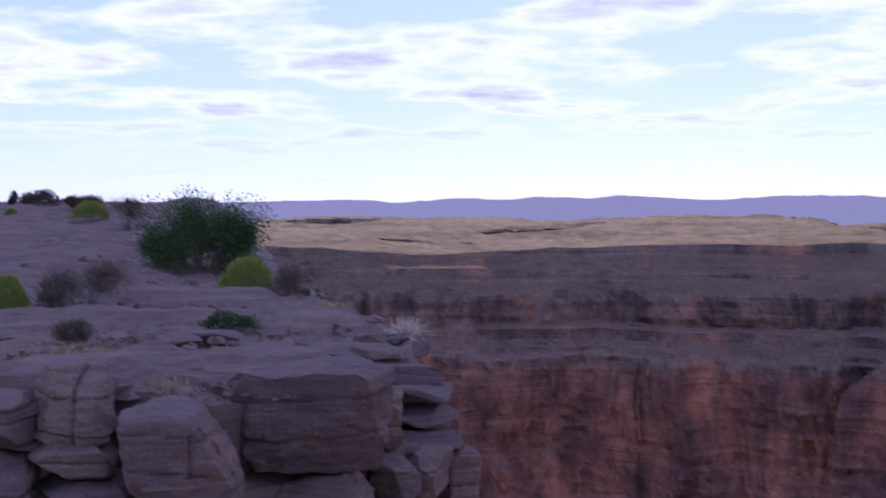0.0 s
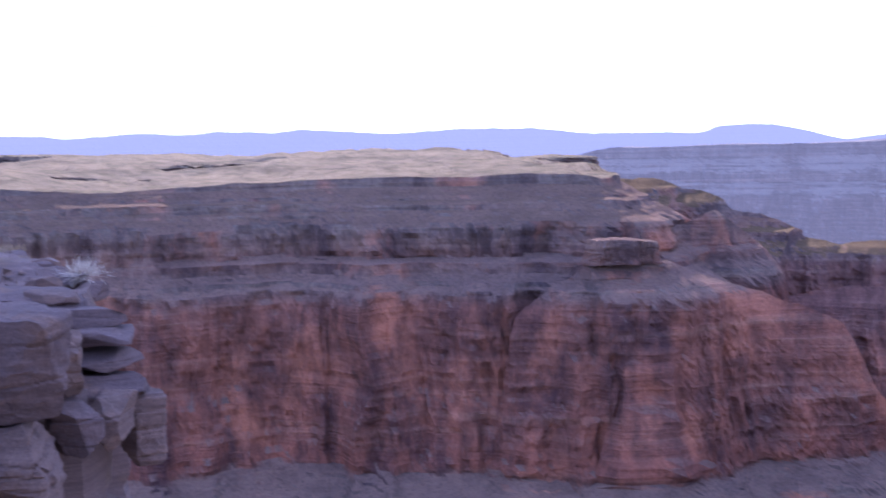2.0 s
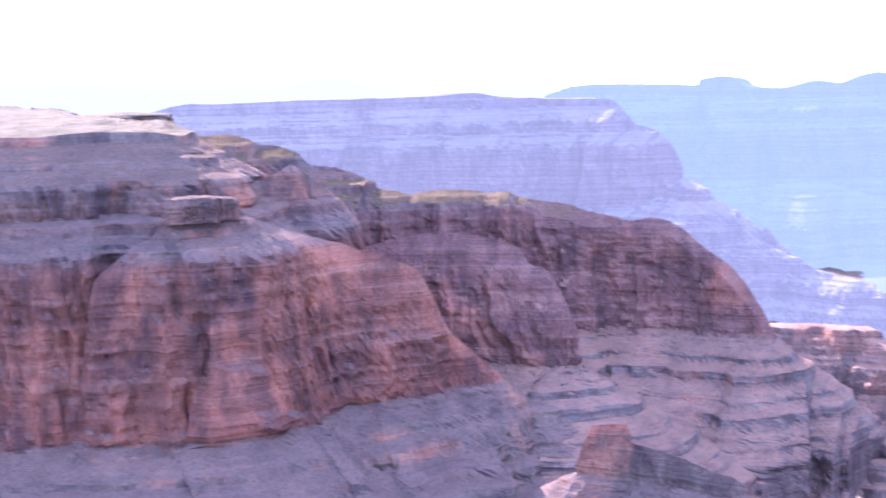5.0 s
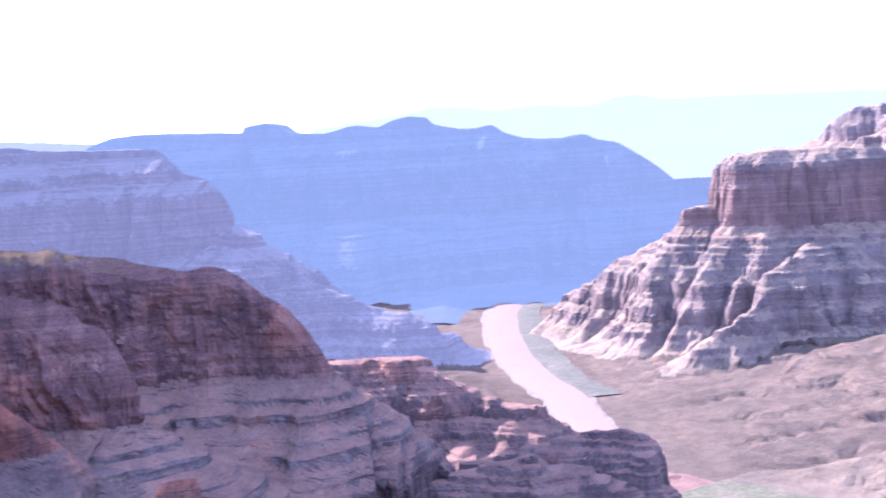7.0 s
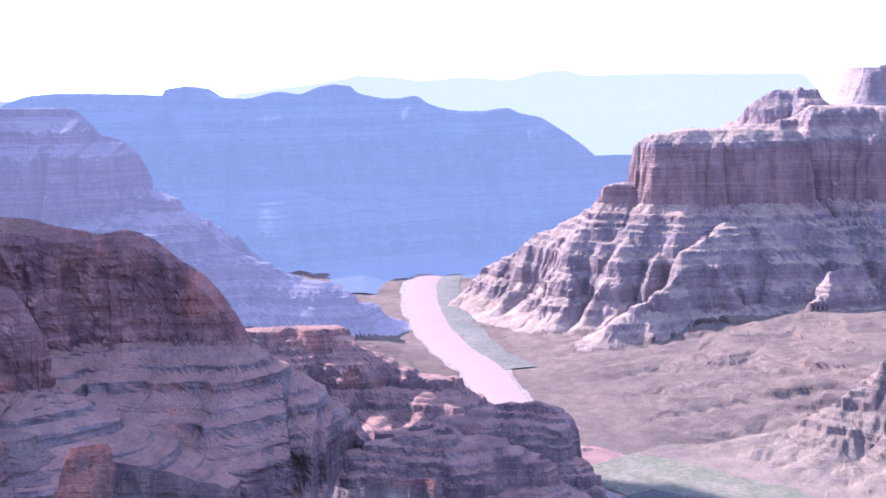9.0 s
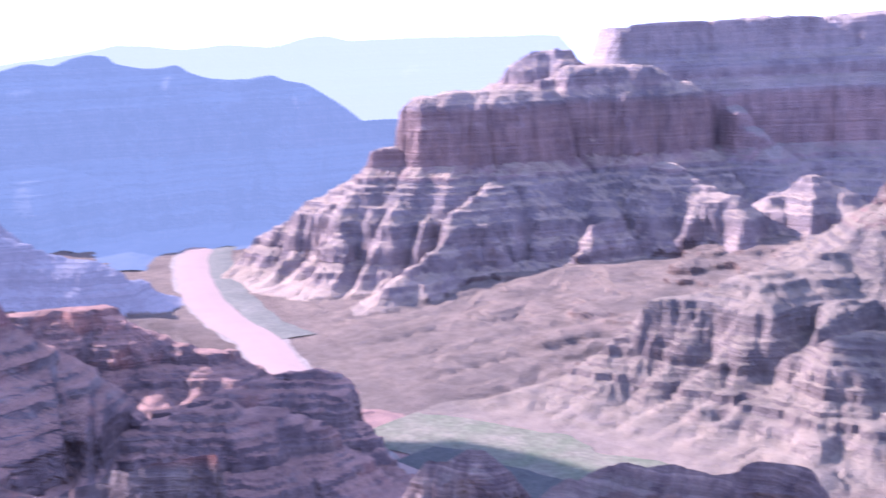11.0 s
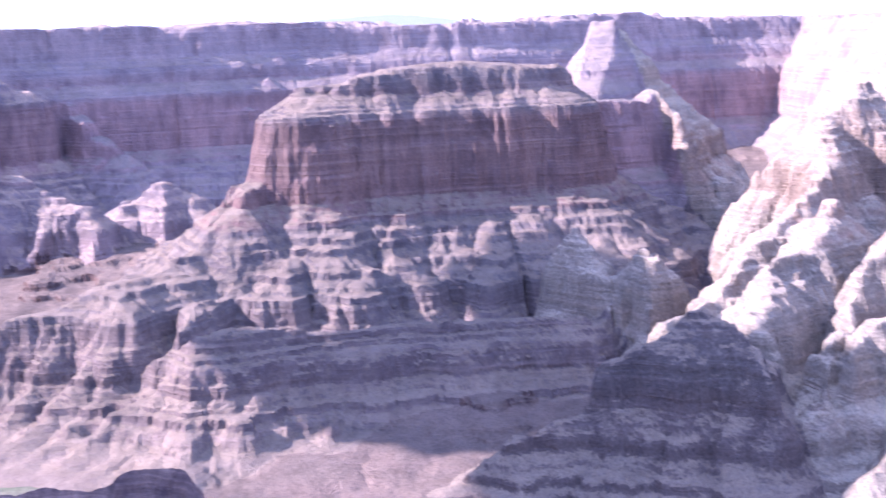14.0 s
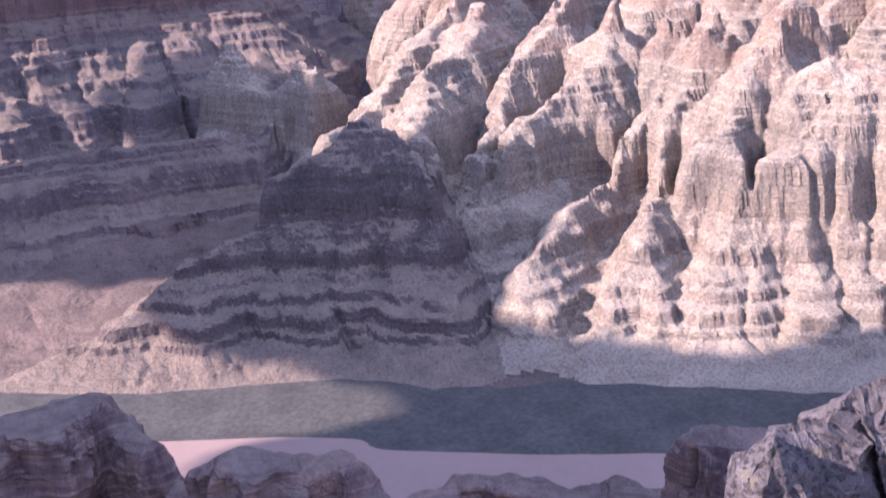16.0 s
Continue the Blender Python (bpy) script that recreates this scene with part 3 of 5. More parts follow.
PLAN['h_step'] = [(3360, 906, -102), (3374, 852, -56), (3389, 791, -59), (3415, 668, -61), (3427, 608, -74), (3437, 547, -116)]
PLAN['h_step_rib'] = [(3402, 682, -90), (3359, 670, -141), (3315, 657, -221)]
PLAN['h_block'] = [(3125, 1151, -119), (3135, 1122, -110), (3155, 1064, -111), (3188, 962, -110), (3207, 896, -118)]
PLAN['h_spur_left'] = [(3067, 1217, -248), (3065, 1299, -257), (3069, 1361, -318), (3070, 1431, -365), (3061, 1515, -398), (3067, 1568, -446), (3065, 1635, -474), (3060, 1703, -529), (3069, 1746, -579), (3071, 1801, -629)]
PLAN['h_spur_mid'] = [(3155, 861, -280), (3067, 930, -295), (2991, 953, -336), (2915, 975, -369), (2834, 1008, -399), (2762, 1014, -456), (2681, 1044, -495), (2594, 1083, -532), (2507, 1119, -579), (2420, 1151, -610)]
PLAN['h_spur_right'] = [(3155, 861, -283), (3119, 791, -324), (3082, 722, -371), (3042, 662, -385), (2998, 617, -430), (2932, 674, -441), (2880, 669, -487), (2815, 717, -530), (2750, 756, -544), (2678, 819, -583)]
PLAN['h_rib_b'] = [(3205, 539, -316), (3144, 500, -324), (3088, 420, -368), (3031, 344, -389), (2966, 323, -433), (2900, 315, -488), (2835, 295, -516)]
PLAN['h_rib_c'] = [(3575, 425, -145), (3499, 384, -219), (3428, 285, -299), (3350, 256, -343), (3272, 235, -385), (3188, 277, -410)]
PLAN['h_tongue'] = [(2290, 528, -552), (2240, 629, -565), (2189, 717, -577), (2145, 772, -578)]
PLAN['h_mid_rib'] = [(3797, -163, 34), (3747, -159, -40), (3698, -121, -104), (3649, -82, -183)]
PLAN['j_top'] = [(2413, -179, -108), (2424, -225, -93), (2432, -283, -76), (2441, -330, -72), (2447, -388, -61), (2445, -480, -59), (2442, -561, -63), (2440, -631, -71)]
PLAN['j_shelf'] = [(2326, -139, -141), (2339, -183, -140), (2349, -261, -157), (2359, -317, -156), (2358, -429, -162), (2357, -519, -182), (2366, -555, -178)]
PLAN['j_spur_left'] = [(2299, -80, -261), (2250, -25, -274), (2200, 23, -318), (2149, 70, -365), (2095, 138, -388), (2040, 201, -389), (1983, 259, -380), (1929, 289, -396), (1869, 342, -416), (1807, 397, -425), (1743, 448, -432)]
PLAN['j_spur_mid'] = [(2276, -142, -312), (2204, -94, -355), (2131, -29, -381), (2057, 12, -416), (1982, 68, -422), (1906, 94, -446), (1829, 135, -461), (1753, 152, -492)]
PLAN['j_spur_c'] = [(2258, -237, -310), (2173, -153, -394), (2084, -105, -436), (1994, -61, -464), (1903, -20, -497), (1812, 0, -526), (1720, 14, -541)]
PLAN['j_spur_d'] = [(2239, -309, -312), (2134, -262, -385), (2028, -218, -460), (1922, -177, -510), (1815, -139, -534), (1706, -121, -553)]
PLAN['pyramid'] = [(1406, -578, -347), (1401, -538, -364), (1397, -494, -377), (1391, -452, -381), (1384, -413, -404), (1374, -378, -438), (1364, -341, -461), (1353, -307, -480), (1340, -276, -496), (1330, -228, -519), (1319, -170, -538)]
PLAN['pyramid_right'] = [(1406, -578, -347), (1372, -596, -358), (1342, -605, -380), (1313, -610, -416), (1284, -615, -464), (1256, -618, -512)]
PLAN['k_column'] = [(2858, -913, 22), (2676, -825, -104), (2495, -731, -185), (2308, -658, -299), (2121, -585, -410)]
PLAN['k_toe'] = [(1997, -581, -341), (1949, -592, -372), (1901, -601, -401), (1852, -609, -425)]
PLAN['k_ridge_a'] = [(2097, -1176, -117), (2047, -1068, -164), (1957, -1034, -227), (1885, -965, -276), (1820, -881, -311), (1753, -800, -342), (1679, -730, -369), (1607, -655, -392), (1536, -575, -402)]
PLAN['k_ridge_a2'] = [(1770, -931, -273), (1708, -886, -306), (1653, -827, -336), (1605, -751, -345), (1535, -721, -371), (1469, -683, -405)]
PLAN['k_ridge_b'] = [(1650, -1039, -271), (1621, -979, -301), (1593, -917, -334), (1554, -870, -360), (1512, -831, -386), (1461, -807, -410), (1423, -758, -427), (1376, -728, -450), (1330, -694, -464)]
PLAN['k_ridge_c'] = [(1529, -1042, -259), (1491, -1011, -301), (1462, -968, -333), (1443, -908, -355), (1423, -849, -376), (1397, -797, -395), (1362, -760, -406)]
PLAN['k_ridge_d'] = [(1431, -1092, -269), (1404, -1054, -318), (1373, -1022, -350), (1350, -977, -380), (1331, -927, -417), (1301, -893, -444), (1286, -834, -466), (1264, -786, -471), (1238, -744, -494), (1212, -700, -507)]
PLAN['k_ridge_e'] = [(1372, -1087, -270), (1344, -1038, -332), (1312, -996, -368), (1275, -960, -402), (1242, -918, -434), (1208, -877, -457), (1170, -842, -485), (1140, -796, -504)]
PLAN['k_ridge_f'] = [(1262, -1139, -240), (1239, -1103, -278), (1225, -1055, -308), (1206, -1013, -344), (1182, -977, -378), (1140, -963, -418), (1103, -942, -441)]
PLAN['k_ridge_g'] = [(1139, -1124, -268), (1120, -1090, -304), (1097, -1062, -345), (1082, -1024, -372), (1041, -1014, -382), (1044, -957, -395), (1024, -925, -425), (1000, -897, -454), (987, -856, -496), (978, -810, -510)]
PLAN['k_ridge_h'] = [(1042, -1079, -331), (1025, -1040, -369), (1004, -1004, -386), (982, -969, -415), (956, -939, -443), (918, -920, -454)]
PLAN['near_1'] = [(931, 366, -346), (931, 351, -340), (933, 331, -330), (934, 312, -327), (936, 290, -347)]
PLAN['near_2'] = [(868, 238, -324), (867, 150, -314), (854, 99, -311), (837, 67, -295), (819, 36, -292), (800, 18, -309)]
PLAN['near_2b'] = [(840, -26, -421), (829, -51, -382), (811, -97, -382), (795, -128, -387), (778, -150, -400), (765, -152, -428)]
PLAN['near_3'] = [(722, -165, -401), (709, -185, -387), (696, -203, -391), (682, -229, -401), (666, -250, -403), (654, -261, -413), (612, -336, -412), (539, -430, -409)]
PLAN['tower'] = [(371, -304, -247), (362, -308, -243), (352, -313, -241)]
PLAN['right_rock'] = [(96, -88, -65), (99, -93, -65), (99, -99, -66), (102, -103, -65), (101, -111, -64), (96, -129, -68)]
PLAN['hill_2'] = [(595, 1289, -94), (637, 1284, -85), (664, 1285, -75), (679, 1292, -79), (709, 1291, -100), (739, 1290, -122), (760, 1293, -158)]
PLAN['e_rib'] = [(3750, 2477, -397), (3713, 2482, -462), (3685, 2477, -512), (3712, 2386, -554), (3745, 2283, -567)]
PLAN['h_rib_d'] = [(3141, 232, -383), (3145, 173, -344), (3148, 112, -372)]
PLAN['j_spur_right'] = [(2291, -426, -312), (2228, -457, -362), (2159, -506, -417), (2088, -562, -468), (2018, -604, -516), (1953, -624, -540)]
PLAN['j_bench'] = [(1815, 235, -461), (1836, 135, -458), (1850, 84, -453), (1863, 14, -453), (1874, -57, -454), (1878, -165, -461), (1879, -256, -456), (1869, -382, -460), (1855, -490, -457), (1846, -562, -472)]
PLAN['k_shelf'] = [(2573, -634, -191), (2585, -719, -161), (2590, -821, -164), (2602, -889, -176)]
PLAN['k_knob'] = [(1867, -660, -353), (1830, -664, -363), (1800, -648, -393), (1772, -628, -430)]
PLAN['k_ridge_i'] = [(981, -1041, -393), (952, -995, -425), (915, -956, -447), (878, -918, -473)]
PLAN['terrace'] = [(1287, 984, -481), (1315, 941, -479), (1341, 898, -467), (1367, 854, -453), (1381, 824, -451), (1382, 818, -468), (1414, 755, -475), (1435, 708, -500)]
PLAN['plateau_mesa'] = [(-200, 1889, -22), (-144, 1895, -17), (-74, 1899, -18), (-12, 1900, -26)]
PLAN['plateau_mesa_b'] = [(60, 2299, -16), (124, 2297, -11), (188, 2292, -10), (262, 2285, -17)]
PLAN['plateau_mesa_c'] = [(335, 3182, -7), (408, 3174, 3), (466, 3166, -8)]
PLAN['plateau_mesa_d'] = [(508, 2448, -22), (581, 2419, -12), (662, 2385, -8), (759, 2343, -16), (840, 2302, -12)]
PLAN['plateau_mesa_e'] = [(-528, 3460, 1), (-362, 3481, 11), (-136, 3497, 8), (60, 3499, 0)]
PLAN['plateau_mesa_f'] = [(213, 1737, -31), (282, 1727, -24), (352, 1714, -22), (422, 1698, -25), (484, 1682, -33)]
PLAN['pyramid_front'] = [(1403, -570, -353), (1378, -533, -404), (1350, -504, -444), (1324, -468, -481), (1293, -444, -510), (1256, -438, -539)]
RIVER = [(720, -793), (819, -646), (909, -499), (990, -384), (1062, -309), (1560, 700), (2248, 1250), (2403, 1417), (2651, 1632), (2951, 1844), (3174, 1983), (3501, 2140), (3775, 2221), (4076, 2243)]


def R_(name, **kw):
    kw.setdefault("seed", sum(map(ord, name)) % 97)
    return ridge(PLAN[name], **kw)


# the eroded country round the river: one height map, cut by running water, then split into its landforms
RV, RU = densify([(x, y, 0) for x, y in RIVER], 25.0)
RV[:, 2] = RU / RU[-1]


def line_gap(pts, x, y):
    """Distance to a line, the line's height at the nearest place, and the side (above 0: right of it)."""
    best, hz, side = np.full(np.shape(x), 1e9), np.zeros(np.shape(x)), np.zeros(np.shape(x))
    p = np.array(pts, float)
    for a, b in zip(p[:-1], p[1:]):
        ab = b[:2] - a[:2]
        t = np.clip(((x - a[0]) * ab[0] + (y - a[1]) * ab[1]) / (ab @ ab + 1e-9), 0, 1)
        g = np.hypot(x - a[0] - t * ab[0], y - a[1] - t * ab[1])
        s = ((x - a[0]) * ab[1] - (y - a[1]) * ab[0]) / (np.hypot(*ab) + 1e-9)
        # at a corner the segment that sees the place more squarely tells the side
        near = (g < best - 1e-6) | ((g < best + 1e-6) & (np.abs(s) > np.abs(side)))
        best = np.where(near, g, best)
        hz = np.where(near, a[2] + t * (b[2] - a[2]), hz)
        side = np.where(near, s, side)
    return best, hz, side


def plain_out(z):
    return np.interp(-z, -LEZ, LEX)


CELL = 8.0
HX, HY = np.meshgrid(np.arange(500, 4400, CELL), np.arange(-2300, 2800, CELL))
FORMS = {"valley": [("h_tongue", 14)], "east_wall": [("h_mid_rib", 2), ("h_rib_c", 8), ("k_column", 10), ("k_shelf", 30)],
         "butte": [("h_butte", 15), ("h_step", 18), ("h_step_rib", 8), ("h_block", 28), ("h_spur_left", 6), ("h_spur_mid", 6), ("h_spur_right", 6), ("h_rib_b", 6), ("h_rib_d", 8)],
         "headland": [("j_top", 34), ("j_shelf", 34), ("j_spur_left", 4), ("j_spur_mid", 4), ("j_spur_c", 4), ("j_spur_d", 4), ("j_spur_right", 6), ("j_bench", 14)],
         "pyramid_hill": [("pyramid", 2), ("pyramid_right", 2), ("pyramid_front", 1)],
         "south_wall": [(k, 5) for k in ("k_toe", "k_knob", "k_ridge_a", "k_ridge_a2", "k_ridge_b", "k_ridge_c", "k_ridge_d", "k_ridge_e", "k_ridge_f", "k_ridge_g", "k_ridge_h", "k_ridge_i")],
         "mesa_spur": [("d_spur", 10)], "river_spur": [("d_low", 12), ("low_1", 10), ("terrace", 16)]}


def erode(h, rounds, power, least, creep):
    """Running water: each cell drains to its lowest neighbour, and cuts down by the root of what it carries; soil creeps."""
    h = h.copy()
    ny, nx = h.shape
    idx = np.arange(h.size).reshape(h.shape)
    for _ in range(rounds):
        pad = np.pad(h, 1, mode="edge")
        ipad = np.pad(idx, 1, mode="edge")
        drop, to, around = np.zeros(h.shape), idx.copy(), 0
        for dy in (-1, 0, 1):
            for dx in (-1, 0, 1):
                if dx or dy:
                    beside = pad[1 + dy:1 + dy + ny, 1 + dx:1 + dx + nx]
                    around = around + np.clip(beside - h, -7, 7) / 8
                    dd = (h - beside) / math.hypot(dx, dy)
                    better = dd > drop
                    drop = np.where(better, dd, drop)
                    to = np.where(better, ipad[1 + dy:1 + dy + ny, 1 + dx:1 + dx + nx], to)
        to = to.ravel()
        moving = to != idx.ravel()
        area = np.ones(h.size)
        for _ in range(40):
            area = 1 + np.bincount(to[moving], weights=area[moving], minlength=h.size)
        wet = np.sqrt(np.maximum(area - least, 0)).reshape(h.shape)
        cut = np.minimum(power * wet, 0.45)
        low = np.clip((h - Q_FLOOR - 2) / 10, 0, 1)
        h = h - cut * (h - h.ravel()[to].reshape(h.shape)) * low + creep * around * low
    return h


STEEP = 0.62


def soft(z, south=False):
    """A height scale on which every bed has the same slope."""
    return -STEEP * (np.interp(-z, -SEZ, SEX) if south else plain_out(z))


Q_FLOOR = float(soft(np.array(-600.0)))


def lean_of(h):
    """0 on flat tops, 1 on the flanks."""
    gy, gx = np.gradient(h, CELL)
    return np.clip(np.hypot(gx, gy) / STEEP * 1.3 - 0.2, 0.05, 1)


def country():
    gap, along, bank = line_gap(RV, HX, HY)
    flat = np.where(bank > 0, np.interp(along, [0, 0.08, 0.16, 0.22, 0.28, 0.38, 0.45, 0.8, 0.95, 1], [205, 195, 150, 200, 320, 320, 150, 130, 240, 260]), np.interp(along, [0.7, 0.85, 1], [110, 200, 420]))
    gap = np.where(gap < flat, gap * 110 / flat, gap - flat + 110)
    gap2 = gap + 45 * fbm(HX / 260, HY / 260, 0, 3, 61) * np.clip((gap - 90) / 150, 0, 1)
    h = Q_FLOOR + np.interp(gap2, [0, 110, 150, 240, 480, 800, 1200, 1700, 3000], [0, 0, 12, 30, 70, 105, 125, 150, 200])
    h = h + 6 * ribs(HX / 170, HY / 170, 0, 63) * np.clip((h - Q_FLOOR - 6) / 40, 0, 1)
    form = np.zeros(h.shape, int)
    warp = 14 * fbm(HX / 80, HY / 80, 0, 4, 62) + 22 * ribs(HX / 230, HY / 230, 0, 64) + 8 * ribs(HX / 90, HY / 90, 0, 69)
    # crests wander a little off their lines
    WX = HX + 14 * fbm(HX / 150, HY / 150, 0, 3, 111) + 8 * fbm(HX / 42, HY / 42, 0, 2, 112)
    WY = HY + 14 * fbm(HX / 150, HY / 150, 7, 3, 113) + 8 * fbm(HX / 42, HY / 42, 7, 2, 114)
    for k, (name, lines) in enumerate(FORMS.items()):
        for key, width in lines + ([("h_rim", 0)] if name == "east_wall" else []):
            g, z, side = line_gap(PLAN[key], *((HX, HY) if key == "h_rim" else (WX, WY)))
            g = np.maximum(g - width - np.clip((z + 345) / 2.0, 0, 6 if name == "south_wall" else 22), 0)
            g = np.maximum(g + warp * np.minimum(g / 60, 1) * {"east_wall": 0.2, "butte": 0.55, "headland": 0.5, "south_wall": 0.5, "pyramid_hill": 0.3}.get(name, 1.0), 0)
            if key == "h_rim":
                g = np.where(side > 0, g, 0)
            hh = soft(z, name in ("south_wall", "pyramid_hill")) - STEEP * g * {"south_wall": 1.0, "headland": 0.85, "butte": 1.05, "pyramid_hill": 0.9}.get(name, 1.0)
            form = np.where(hh > h, k, form)
            h = np.maximum(h, hh)
    # a low bluff along the flat river bank
    h = np.where((bank > 0) & (along < 0.42), np.minimum(h, Q_FLOOR + np.where(gap < 112, 0, 0.6 * (gap - 112))), h)
    h = h + (7 * fbm(HX / 45, HY / 45, 0, 4, 66) + 2.5 * fbm(HX / 14, HY / 14, 0, 2, 68)) * np.clip((h - Q_FLOOR - 3) / 15, 0, 1) * lean_of(h) * np.where(form == 1, 0.35, 1.0)
    h = h + 11 * ribs(HX / 125, HY / 125, 0, 67, 3) * np.clip((h - Q_FLOOR - 12) / 40, 0, 1) * np.clip((float(soft(np.array(-320.0))) - h) / 40, 0, 1) * lean_of(h) * np.where(form == 0, 0.35, 0.8)
    before = h
    # wide valleys first, on a coarse map, then fine gullies
    coarse = h[::4, ::4]
    change = erode(coarse, 8, 0.03, 3.0, 0.01) - coarse
    ny, nx = h.shape
    ry, rx = np.minimum(np.arange(ny) / 4.0, coarse.shape[0] - 1.001), np.minimum(np.arange(nx) / 4.0, coarse.shape[1] - 1.001)
    iy, ix = ry.astype(int)[:, None], rx.astype(int)[None]
    v, u = ry[:, None] - iy, rx[None] - ix
    h = h + (change[iy, ix] * (1 - u) + change[iy, ix + 1] * u) * (1 - v) + (change[iy + 1, ix] * (1 - u) + change[iy + 1, ix + 1] * u) * v
    h = erode(h, 7, 0.02, 6.0, 0.008)
    # the long east wall stands nearly uncut
    hold = np.where(form == 1, 1.0, np.where((form == 2) | (form == 3), 0.5, 0.0))
    for _ in range(12):
        hold = (hold + np.roll(hold, 1, 0) + np.roll(hold, -1, 0) + np.roll(hold, 1, 1) + np.roll(hold, -1, 1)) / 5
    hold = hold * np.clip((before - float(soft(np.array(-420.0)))) / 80, 0, 1)
    # the rim turns into the pale south wall
    form = np.where((form == 1) & (HY < -950 + 120 * fbm(HX / 90, HY / 90, 0, 3, 117)) & (HX < 3300), 5, form)
    return h + (before - h) * 0.75 * hold, form


HMAP, HFORM = country()


def sample(grid, x, y):
    fx, fy = (x - HX[0, 0]) / CELL, (y - HY[0, 0]) / CELL
    ix, iy = np.clip(fx.astype(int), 0, grid.shape[1] - 2), np.clip(fy.astype(int), 0, grid.shape[0] - 2)
    u, v = np.clip(fx - ix, 0, 1), np.clip(fy - iy, 0, 1)
    return (grid[iy, ix] * (1 - u) + grid[iy, ix + 1] * u) * (1 - v) + (grid[iy + 1, ix] * (1 - u) + grid[iy + 1, ix + 1] * u) * v


def rock_height(q, x, y, fresh=0.0, south=0.0):
    """From the soft scale to metres, with beds standing out as small ledges, broken along their length."""
    d = -q / STEEP
    w = 5.0 * fbm(x / 320, y / 320, 0, 3, 91) + 4.0 * fbm(x / 45, y / 45, 0, 4, 92)
    worn_ = np.clip(0.28 - 0.22 * fresh + 1.6 * fbm(x / 75, y / 75, 0, 4, 94), 0, 0.95)
    dw = d + w * 0.8
    low = np.interp(dw, LPX + 1e-5 * np.arange(len(LPX)), LPZ) * (1 - worn_) + np.interp(dw, LEX, LEZ) * worn_
    worn_ = 0.7 * worn_
    return low * (1 - south) + south * (np.interp(dw, SPX + 1e-5 * np.arange(len(SPX)), SPZ) * (1 - worn_) + np.interp(dw, SEX, SEZ) * worn_)


# the map is laid out in rings and spokes, with more rings where the ground is steep
az = np.radians(np.arange(35.0, 141.0, 0.1))
rad = 660.0 * np.exp(np.arange(0, math.log(4450 / 660.0), 0.0013))
AZ, RA = np.meshgrid(az, rad)
MX, MY = RA * np.sin(AZ), RA * np.cos(AZ)
MQ = sample(HMAP, MX, MY)
up = np.clip((MQ - Q_FLOOR - 1.5) / 10, 0, 1) * sample(lean_of(HMAP), MX, MY) * (1 - 0.8 * sample(np.where(HFORM == 1, 1.0, 0.0), MX, MY))
MQ = MQ + up * (3.0 * fbm(MX / 24, MY / 24, 0, 5, 73) + 1.6 * ribs(MX / 52, MY / 52, 0, 76, 2) + 1.0 * ribs(MX / 17, MY / 17, 0, 74, 2))
southern = np.where((HFORM == 4) | (HFORM == 5), 1.0, 0.0)
for _ in range(3):
    southern = (southern + np.roll(southern, 1, 0) + np.roll(southern, -1, 0) + np.roll(southern, 1, 1) + np.roll(southern, -1, 1)) / 5
MZ = rock_height(MQ, MX, MY, sample(np.where(HFORM == 0, -0.4, 1.0), MX, MY), sample(southern, MX, MY))
MZ = np.where(MQ < Q_FLOOR + 0.5, -600 + (MQ - Q_FLOOR), MZ) + up * 0.7 * fbm(MX / 6, MY / 6, 0, 2, 75)
RINGS = 540
run = np.sqrt(np.diff(RA, axis=0) ** 2 + (2.0 * np.diff(MZ, axis=0)) ** 2) / RA[1:]
for _ in range(3):
    # the spacing changes slowly from spoke to spoke
    wide = np.cumsum(np.pad(run, ((0, 0), (46, 45)), mode="edge"), axis=1)
    run = (wide[:, 91:] - np.pad(wide, ((0, 0), (1, 0)))[:, :-92]) / 91
run = np.vstack([np.zeros((1, len(az))), np.cumsum(run, axis=0)])
ring = np.linspace(0, 1, RINGS)
NR, NZ = np.zeros((RINGS, len(az))), np.zeros((RINGS, len(az)))
for c in range(len(az)):
    NR[:, c] = np.interp(ring * run[-1, c], run[:, c], rad)
    NZ[:, c] = np.interp(NR[:, c], rad, MZ[:, c])
AZ = np.broadcast_to(az[None], NR.shape)
MX, MY, MZ = NR * np.sin(AZ), NR * np.cos(AZ), NZ
# each form ends along a smooth line
best, FO = np.full(MX.shape, -1.0), np.zeros(MX.shape, int)
for k in range(len(FORMS)):
    part_of = np.where(HFORM == k, 1.0, 0.0)
    for _ in range(5):
        part_of = (part_of + np.roll(part_of, 1, 0) + np.roll(part_of, -1, 0) + np.roll(part_of, 1, 1) + np.roll(part_of, -1, 1)) / 5
    part_of = sample(part_of, MX, MY) + 0.1 * fbm(MX / 9, MY / 9, 0, 3, 140 + k)
    best, FO = np.maximum(best, part_of), np.where(part_of > best, k, FO)
QUADS = skin(AZ.shape, False)
QF = FO.reshape(-1)[QUADS[:, 0]]
inside = (MX.reshape(-1)[QUADS[:, 0]] > 520) & (np.abs(MY.reshape(-1)[QUADS[:, 0]] - 250) < 2500) & (MX.reshape(-1)[QUADS[:, 0]] < 4370)
VERT = np.stack([MX, MY, MZ], -1).reshape(-1, 3)
